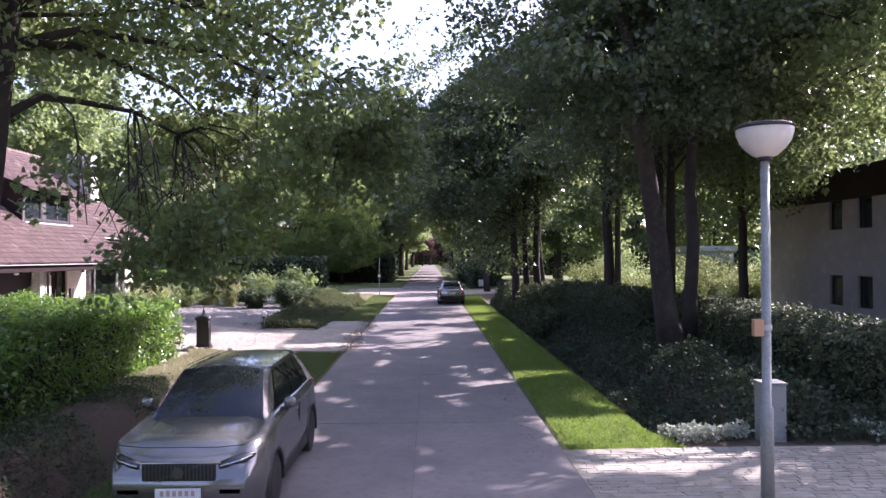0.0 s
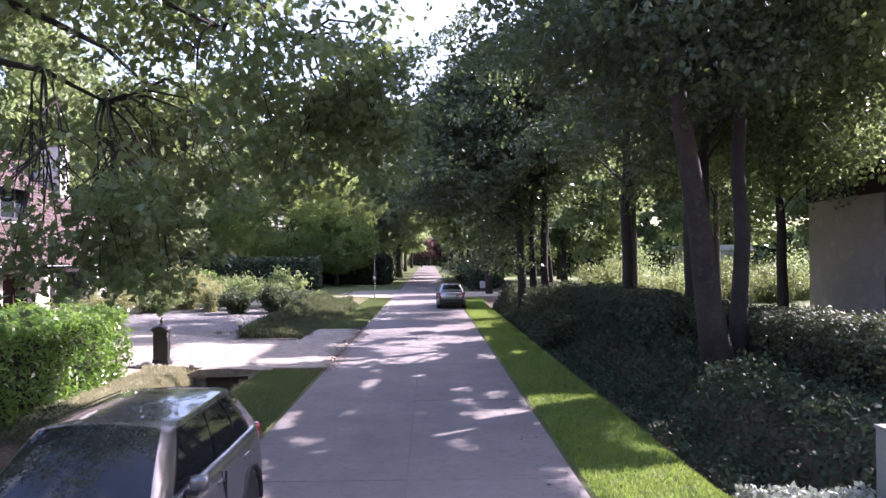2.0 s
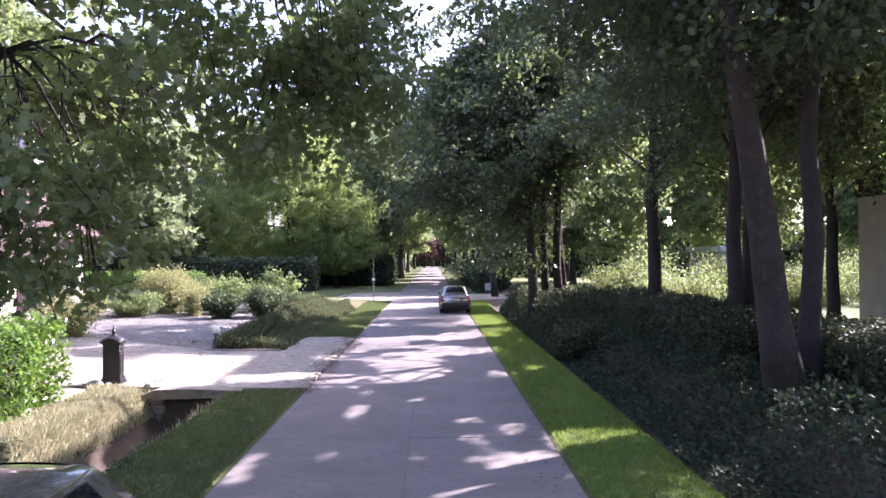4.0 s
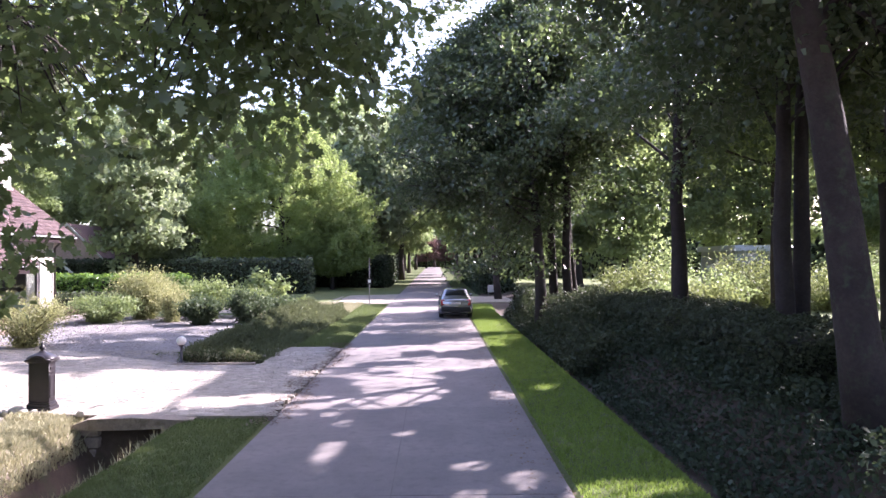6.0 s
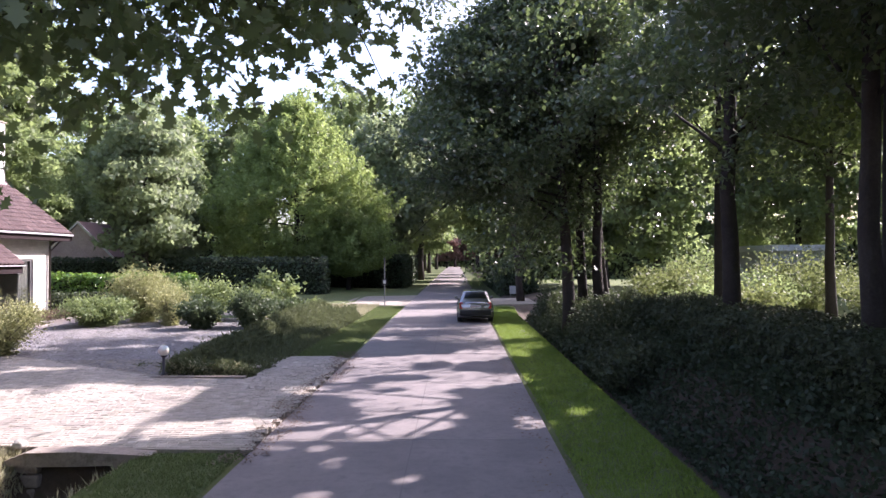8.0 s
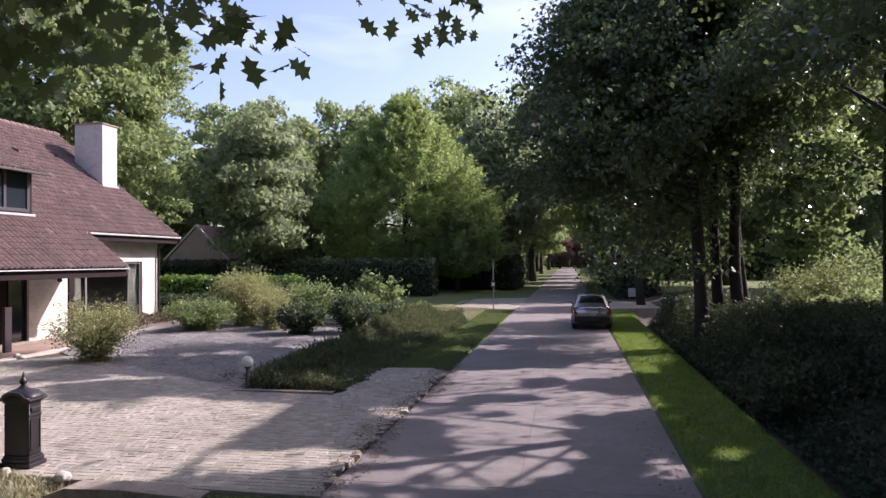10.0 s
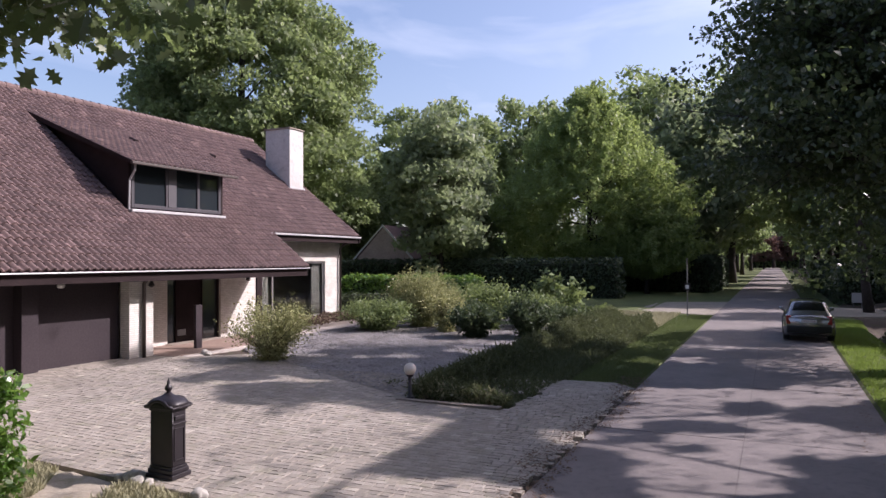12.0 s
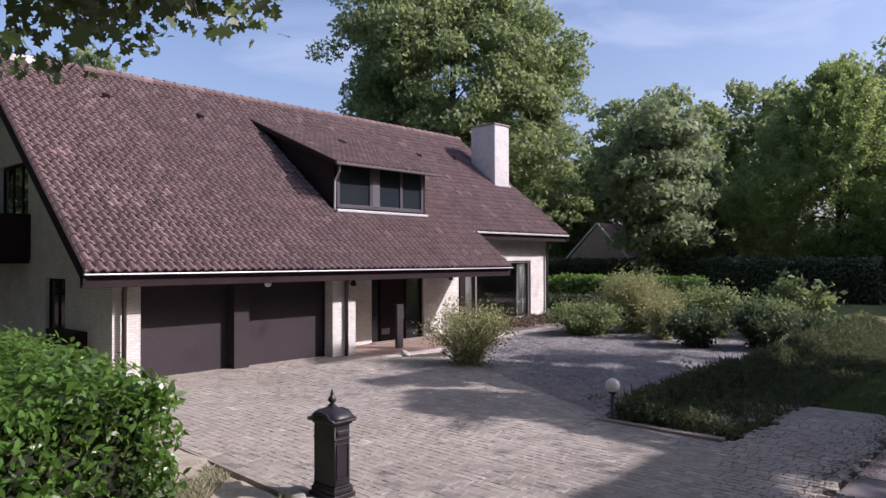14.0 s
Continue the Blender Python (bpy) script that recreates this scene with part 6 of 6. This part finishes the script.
# ------------------------------------------------------------------ cars
def car(name, label, place, turn, paint, L=4.42, W=1.86, H=1.65, hood=1.12, wb=(0.87, 3.57), plate_col=(0.75, 0.72, 0.72), size=0.9):
    """A car along +y from its nose at y = 0; z up."""
    c = holder(name, label, "car", place, turn)
    c.scale = (size, size, size)
    M_p = plain("car_paint_" + name, paint, 0.26, 0.7, 0.9)
    M_g = glass_mat("car_glass_" + name, (0.012, 0.014, 0.016), 0.03)
    M_b = plain("car_black_" + name, (0.018, 0.018, 0.02), 0.5)
    M_chrome = plain("car_chrome_" + name, (0.75, 0.75, 0.76), 0.18, 1.0)
    M_lampglass = plain("car_lamp_" + name, (0.022, 0.022, 0.025), 0.12, 0.0, 0.6)
    M_red = plain("car_red_" + name, (0.35, 0.02, 0.02), 0.2, 0.0, 0.8)
    hw = W / 2
    n = 56
    bm = bmesh.new()
    rings = []
    for k in range(n + 1):
        s = L * k / n
        e0, e1 = smooth01(s / 0.55), smooth01((L - s) / 0.4)
        w = hw * (0.82 + 0.18 * float(smooth01(s / 0.45)) ** 0.6) * (0.86 + 0.14 * e1)
        zb = 0.24 + 0.12 * (1 - smooth01(s / 0.35)) + 0.14 * (1 - smooth01((L - s) / 0.35))
        for cy in wb:
            d = abs(s - cy)
            if d < 0.41:
                zb = max(zb, 0.33 + math.sqrt(0.41 ** 2 - d ** 2))
        zt = 0.80 + (hood - 0.80 - 0.09) * float(smooth01(s / 0.30)) + 0.09 * float(smooth01((s - 0.25) / 1.1)) - 0.10 * (1 - float(smooth01((L - s) / 0.18)))
        zs = zt - 0.09
        zm = max(zb + 0.03, 0.62)
        ring = [(w - 0.10, zb), (w - 0.01, zb + 0.02), (w, zm), (w - 0.02, max(zm + 0.01, 0.80)), (w - 0.045, max(zs, zm + 0.02)), (w - 0.085, zt - 0.012), (w - 0.15, zt + 0.006), (w - 0.21, zt - 0.022), (w * 0.66, zt - 0.012), (w * 0.58, zt + 0.018), (0, zt + 0.036)]
        full = [(x, z) for x, z in ring] + [(-x, z) for x, z in ring[-2::-1]]
        rings.append([bm.verts.new((x, s, z)) for x, z in full])
    for ra, rb in zip(rings, rings[1:]):
        for q in range(len(ra) - 1):
            bm.faces.new((ra[q], rb[q], rb[q + 1], ra[q + 1]))
        bm.faces.new((ra[-1], rb[-1], rb[0], ra[0]))
    bm.faces.new(rings[0])
    bm.faces.new(rings[-1][::-1])
    bmesh.ops.recalc_face_normals(bm, faces=bm.faces)
    part("body", bm, M_p, c, "metallic paint with light dust", True)
    # cabin
    zbelt = hood + 0.0
    base = {"f": 1.12, "r": L - 0.16, "hf": hw - 0.17, "hr": hw - 0.13, "z": zbelt - 0.03}
    top = {"f": 1.86, "r": L - 0.62, "hf": 0.58, "hr": 0.56, "z": H - 0.03}
    P = {}
    for nm, d in (("b", base), ("t", top)):
        P[nm + "fl"], P[nm + "fr"] = Vector((-d["hf"], d["f"], d["z"])), Vector((d["hf"], d["f"], d["z"]))
        P[nm + "rl"], P[nm + "rr"] = Vector((-d["hr"], d["r"], d["z"])), Vector((d["hr"], d["r"], d["z"]))
    faces = {"front": ("bfl", "bfr", "tfr", "tfl"), "rear": ("brr", "brl", "trl", "trr"), "left": ("brl", "bfl", "tfl", "trl"), "right": ("bfr", "brr", "trr", "tfr"), "top": ("tfl", "tfr", "trr", "trl")}

    def patch(key, u0, u1, v0, v1, off, nu=10, nv=8, slant=0.0):
        a, b2, c2, d2 = (P[q] for q in faces[key])
        nrm = (b2 - a).cross(d2 - a).normalized()
        bmp, grid = bmesh.new(), []
        for j in range(nv + 1):
            row = []
            for i in range(nu + 1):
                v = v0 + (v1 - v0) * j / nv
                u = (u0 + slant * v) + (u1 - u0) * i / nu if slant else u0 + (u1 - u0) * i / nu
                p = a.lerp(b2, u).lerp(d2.lerp(c2, u), v)
                bul = {"front": 0.16, "rear": 0.12, "left": 0.07, "right": 0.07, "top": 0.10}[key]
                p = p + nrm * (off + bul * (4 * u * (1 - u)) * 0.5 * (1 if key in ("front", "rear") else 0.4) + bul * 0.5 * 4 * v * (1 - v) * (0.5 if key != "top" else 1) * (4 * u * (1 - u) if key == "top" else 1))
                row.append(bmp.verts.new(p))
            grid.append(row)
        for ra, rb in zip(grid, grid[1:]):
            for i in range(nu):
                bmp.faces.new((ra[i], ra[i + 1], rb[i + 1], rb[i]))
        return bmp
    shell = bmesh.new()
    tmp = bpy.data.meshes.new("t")
    for key in faces:
        p = patch(key, 0, 1, 0, 1, 0.0)
        p.to_mesh(tmp)
        p.free()
        shell.from_mesh(tmp)
    bpy.data.meshes.remove(tmp)
    bmesh.ops.remove_doubles(shell, verts=shell.verts, dist=0.05)
    part("cabin", shell, M_p, c, "metallic painted roof and pillars", True)
    part("windscreen", patch("front", 0.035, 0.965, -0.03, 0.955, 0.012), M_g, c, "dark reflecting windscreen", True)
    part("rear_window", patch("rear", 0.10, 0.90, 0.30, 0.92, 0.012), M_g, c, "dark rear window", True)
    for side in ("left", "right"):
        fl = (lambda u0, u1: (u0, u1)) if side == "right" else (lambda u0, u1: (1 - u1, 1 - u0))
        for u0, u1 in ((0.115, 0.455), (0.470, 0.725), (0.745, 0.875)):
            part("side_window", patch(side, *fl(u0, u1), 0.05, 0.90, 0.012), M_g, c, "", True)
        part("roof_rail", patch(side, *fl(0.12, 0.92), 0.985, 1.02, 0.035, 12, 1), M_chrome, c, "bright roof rail", True)
        sx = 1 if side == "right" else -1
        bmm = bmesh.new()
        add_box(bmm, sx * (hw + 0.04) - 0.085, sx * (hw + 0.04) + 0.085, 1.5, 1.62, hood + 0.02, hood + 0.16, 0.04)
        mir = part("door_mirror", bmm, M_p, c, "", True)
        part("mirror_arm", box(min(sx * (hw - 0.1), sx * (hw + 0.02)), max(sx * (hw - 0.1), sx * (hw + 0.02)), 1.54, 1.6, hood - 0.02, hood + 0.03, 0.008), M_b, mir)
        for y in (2.35, 3.3):
            part("door_handle", box(sx * (hw - 0.035) - 0.018, sx * (hw - 0.035) + 0.018, y, y + 0.2, 0.93, 0.965, 0.008), M_p, c)
        part("sill_trim", box(sx * (hw - 0.02) - 0.02, sx * (hw - 0.02) + 0.02, wb[0] + 0.43, wb[1] - 0.43, 0.25, 0.40, 0.01), M_b, c, "black sill trim")
        part("door_seam", box(sx * (hw - 0.02) - 0.012, sx * (hw - 0.02) + 0.012, 2.55, 2.562, 0.42, hood - 0.1), M_b, c)
        part("window_trim", patch(side, *fl(0.10, 0.90), 0.018, 0.045, 0.016, 12, 1), M_chrome, c, "bright strip below the windows", True)
        for y in wb:
            arc = [(sx * (hw - 0.012), y + 0.425 * math.cos(g), 0.335 + 0.425 * math.sin(g)) for g in np.linspace(-0.15, math.pi + 0.15, 15)]
            part("arch_trim", tube(arc, [0.03] * 15, 6), M_b, c, "black wheel-arch trim", True)
        # lamps
        bmh = bmesh.new()
        add_tube(bmh, [(sx * 0.45, 0.03, 0.79), (sx * 0.56, 0.05, 0.815), (sx * 0.68, 0.10, 0.84), (sx * 0.775, 0.22, 0.865), (sx * 0.83, 0.40, 0.90)], [0.045, 0.062, 0.066, 0.058, 0.012], 12)
        part("headlight", bmh, M_lampglass, c, "dark glossy headlight", True)
        part("headlight_bar", tube([(sx * 0.47, -0.015, 0.80), (sx * 0.57, -0.012, 0.825), (sx * 0.70, 0.035, 0.855), (sx * 0.80, 0.16, 0.88)], [0.007, 0.009, 0.009, 0.005], 6), M_chrome, c, "slim bright lamp bar")
        part("fog_intake", box(sx * 0.58 - 0.15, sx * 0.58 + 0.15, 0.0, 0.14, 0.45, 0.56, 0.03), M_b, c)
        bmt = bmesh.new()
        add_box(bmt, -0.09, 0.09, -0.10, 0.06, -0.16, 0.16, 0.03)
        bmesh.ops.transform(bmt, matrix=Matrix.Translation((sx * (hw - 0.20), L - 0.06, hood - 0.18)) @ pose(0, 0, 0, 8, 0, sx * 16), verts=bmt.verts)
        part("tail_light", bmt, M_red, c, "red tail light", True)
        # wheels
        for y in wb:
            wx = sx * (hw - 0.12)
            wh = new("wheel")
            wh.parent = c
            wh.matrix_basis = pose(wx, y, 0.335, 0, 90, 0)
            part("tyre", lathe([(0.20, -0.11), (0.31, -0.115), (0.335, -0.09), (0.335, 0.09), (0.31, 0.115), (0.20, 0.11)], 32), M_b, wh, "", True)
            rim = bmesh.new()
            add_lathe(rim, [(0.05, sx * 0.095), (0.07, sx * 0.10), (0.07, sx * 0.05), (0.19, sx * 0.045), (0.215, sx * 0.10), (0.215, -sx * 0.09)][::1], 32)
            for q in range(5):
                a = 2 * math.pi * q / 5
                add_box(rim, 0.05, 0.21, -0.022, 0.022, sx * 0.075 - 0.015, sx * 0.075 + 0.02, 0.0, pose(0, 0, 0, 0, 0, math.degrees(a)))
            part("rim", rim, M_chrome, wh, "alloy rim")
            part("arch_liner", lathe([(0.02, -0.02), (0.40, -0.02), (0.40, 0.0), (0.02, 0.0)], 24, (0, 0, -sx * 0.13)), M_b, wh)
    # nose and tail
    part("grille", box(-0.43, 0.43, -0.012, 0.08, 0.62, 0.83, 0.03), M_b, c, "black grille")
    M_dim = plain("car_dark_chrome_" + name, (0.10, 0.10, 0.105), 0.35, 0.6)
    for q in range(-9, 10):
        part("grille_bar", box(q * 0.042 - 0.005, q * 0.042 + 0.005, -0.024, -0.012, 0.645, 0.81), M_dim, c)
    part("grille_slash", tube([(-0.26, -0.03, 0.635), (0.26, -0.03, 0.825)], [0.008, 0.008], 6), M_dim, c)
    part("grille_frame", box(-0.44, 0.44, -0.02, 0.05, 0.828, 0.842, 0.005), M_chrome, c)
    part("badge", lathe([(0.045, 0), (0.065, 0.0), (0.065, 0.02), (0.045, 0.02)], 20, (0, 0, 0)), M_dim, c).matrix_basis = pose(0, -0.03, 0.73, 90, 0, 0)
    part("lower_bumper", box(-0.72, 0.72, -0.004, 0.2, 0.24, 0.33, 0.03), M_b, c, "black lower bumper", True)
    part("skid_plate", box(-0.4, 0.4, -0.012, 0.1, 0.255, 0.29, 0.01), M_dim, c)
    part("bonnet_seam", tube([(-0.72, 0.14, hood - 0.115), (-0.4, 0.085, hood - 0.13), (0, 0.07, hood - 0.125), (0.4, 0.085, hood - 0.13), (0.72, 0.14, hood - 0.115)], [0.006] * 5, 5), M_b, c)
    part("wiper", tube([(-0.55, 1.2, hood + 0.03), (0.1, 1.27, hood + 0.1)], [0.01, 0.007], 5), M_b, c)
    part("wiper", tube([(0.05, 1.2, hood + 0.04), (0.62, 1.27, hood + 0.09)], [0.01, 0.007], 5), M_b, c)
    part("lower_grille", box(-0.55, 0.55, -0.005, 0.08, 0.30, 0.40, 0.02), M_b, c)
    M_plate = plain("plate_" + name, plate_col, 0.4)
    for y, z in ((-0.035, 0.50), (L + 0.012, 0.80)):
        pl = part("number_plate", box(-0.26, 0.26, y - 0.008, y + 0.008, z - 0.055, z + 0.055, 0.004), M_plate, c, "white number plate")
        for q in range(6):
            part("bar", box(-0.2 + q * 0.07, -0.2 + q * 0.07 + 0.04, y - 0.011, y + 0.011, z - 0.03, z + 0.03), plain("plate_bar_" + name, (0.42, 0.30, 0.32), 0.5), pl)
    part("rear_bumper", box(-hw + 0.12, hw - 0.12, L - 0.1, L + 0.03, 0.36, 0.62, 0.04), M_b, c, "dark rear bumper", True)
    part("tail_trim", box(-0.42, 0.42, L - 0.03, L + 0.012, 0.90, 0.925, 0.005), M_chrome, c)
    part("under_body", box(-hw + 0.25, hw - 0.25, 0.3, L - 0.3, 0.2, 0.5), M_b, c)
    return c


car("parked_car", "silver-grey compact sport utility car parked on the verge", (-2.79, 8.36, -0.02), 0, (0.2, 0.192, 0.192), 4.42, 1.86)
car("parked_car", "silver hatchback parked at the roadside, seen from behind", (1.1, 47.1, 0.0), 180, (0.42, 0.41, 0.41), 4.3, 1.78, 1.52, 1.02, (0.85, 3.45))

# ------------------------------------------------------------------ the neighbouring house
nb = holder("neighbour_house", "two-storey grey rendered house with a dark flat roof edge", "house", (0, 0, 0))
M_render = surface("grey_render", (0.25, 0.22, 0.225), (0.31, 0.27, 0.275), 0.5, 20, 0.95, 0.2, 0.004, (0.36, 0.33, 0.32))
NX, NY0, NY1 = 14.05, 13.0, 30.36
def nb_wall(y0, y1, z0, z1):
    part("wall", box(NX, NX + 0.3, y0, y1, z0, z1), M_render, nb)


cols = [(20.4, 21.2), (23.55, 24.35), (25.2, 26.0)]
edges = [NY0] + [v for p in cols for v in p] + [NY1]
for q in range(0, len(edges), 2):
    nb_wall(edges[q], edges[q + 1], 0, 4.76)
for a, b2 in cols:
    nb_wall(a, b2, 2.17, 3.75)
    nb_wall(a, b2, 0, 1.11)
    window(nb, "x", NX + 0.12, a, b2, 3.75, 4.76, (), M_darkwood, 0.05)
    window(nb, "x", NX + 0.12, a, b2, 1.11, 2.17, (), M_darkwood, 0.05)
part("wall", box(NX + 0.3, 26, NY1 - 0.3, NY1, 0, 4.76), M_render, nb)
part("wall", box(NX + 0.3, 26, NY0, NY0 + 0.3, 0, 4.76), M_render, nb)
part("wall", box(25.7, 26, NY0 + 0.3, NY1 - 0.3, 0, 4.76), M_render, nb)
part("roof", box(NX - 0.08, 26.4, NY0 - 0.1, NY1 + 0.06, 4.77, 5.85, 0.02), M_darkwood, nb, "dark timber-clad flat roof edge")
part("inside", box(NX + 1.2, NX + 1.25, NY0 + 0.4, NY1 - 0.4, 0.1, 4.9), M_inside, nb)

# brick gable of a house beyond the hedges
fh = holder("distant_house", "distant brick house gable behind trees", "house", (0, 0, 0))
part("wall", side_prism([(-33.8, 0), (-28.4, 0), (-28.4, 3.1), (-31.1, 5.8), (-33.8, 3.1)], "y", 70.5, 78), surface("far_brick", (0.44, 0.33, 0.30), (0.55, 0.44, 0.40), 1, 12), fh)
part("roof", side_prism([(-34.1, 2.9), (-31.1, 5.85), (-28.1, 2.9), (-28.1, 3.07), (-31.1, 6.02), (-34.1, 3.07)], "y", 70.42, 78.3), M_tile, fh)
for dx in (-3.05, 3.05):
    part("barge_board", side_prism([(-31.1 + dx, 2.84), (-31.1, 5.84), (-31.1, 6.04), (-31.1 + dx, 3.04)], "y", 70.36, 70.415), M_whiteframe, fh, "white barge board")
bg = holder("bungalow", "low white bungalow with a flat roof beyond the garden", "house", (0, 0, 0))
part("wall", box(23.2, 27.0, 64.0, 71.0, 0, 3.3), M_plaster, bg)
part("roof", box(23.0, 27.2, 63.6, 71.4, 3.31, 3.75, 0.02), M_whiteframe, bg, "white flat roof edge")
for x in (23.8, 25.4):
    window(bg, "y", 63.99, x, x + 1.4, 0.9, 2.3, (x + 0.7,), M_frame, 0.07, 0.1)

# ------------------------------------------------------------------ tiles and setts, last
add_tiles()
drive_in = in_poly(DRIVE)
lay_stones(driveway, drive_in, -16.6, -2.7, 22.5, 32.7, 0.165, 0.13, 0.009, lambda x: float(drive_z(x)), lambda x, y: -6.9 < x < -4.4 and 22.5 < y < 26.5, M_cobble1, M_cobble, "sett")
pave_in = in_poly([(ROAD_R + 0.03, 3.0), (12, 3.0), (12, 11.6), (3.4, 11.5), (ROAD_R + 0.03, 11.4)])
lay_stones(pave, pave_in, 1.76, 12, 5.0, 11.7, 0.22, 0.11, 0.012, lambda x: 0.0, lambda x, y: 1.9 < x < 4.2 and y > 7.6, M_cobble1, M_cobble, "paver", thick=0.05)

# the plan above is drawn at nine tenths of true size; the parked car and the lamp give the true scale
TRUE_SIZE = 1.1
for ob in list(scene.objects):
    if ob.parent is None and ob is not cam and ob is not sun_ob:
        ob.matrix_basis = Matrix.Scale(TRUE_SIZE, 4) @ ob.matrix_basis
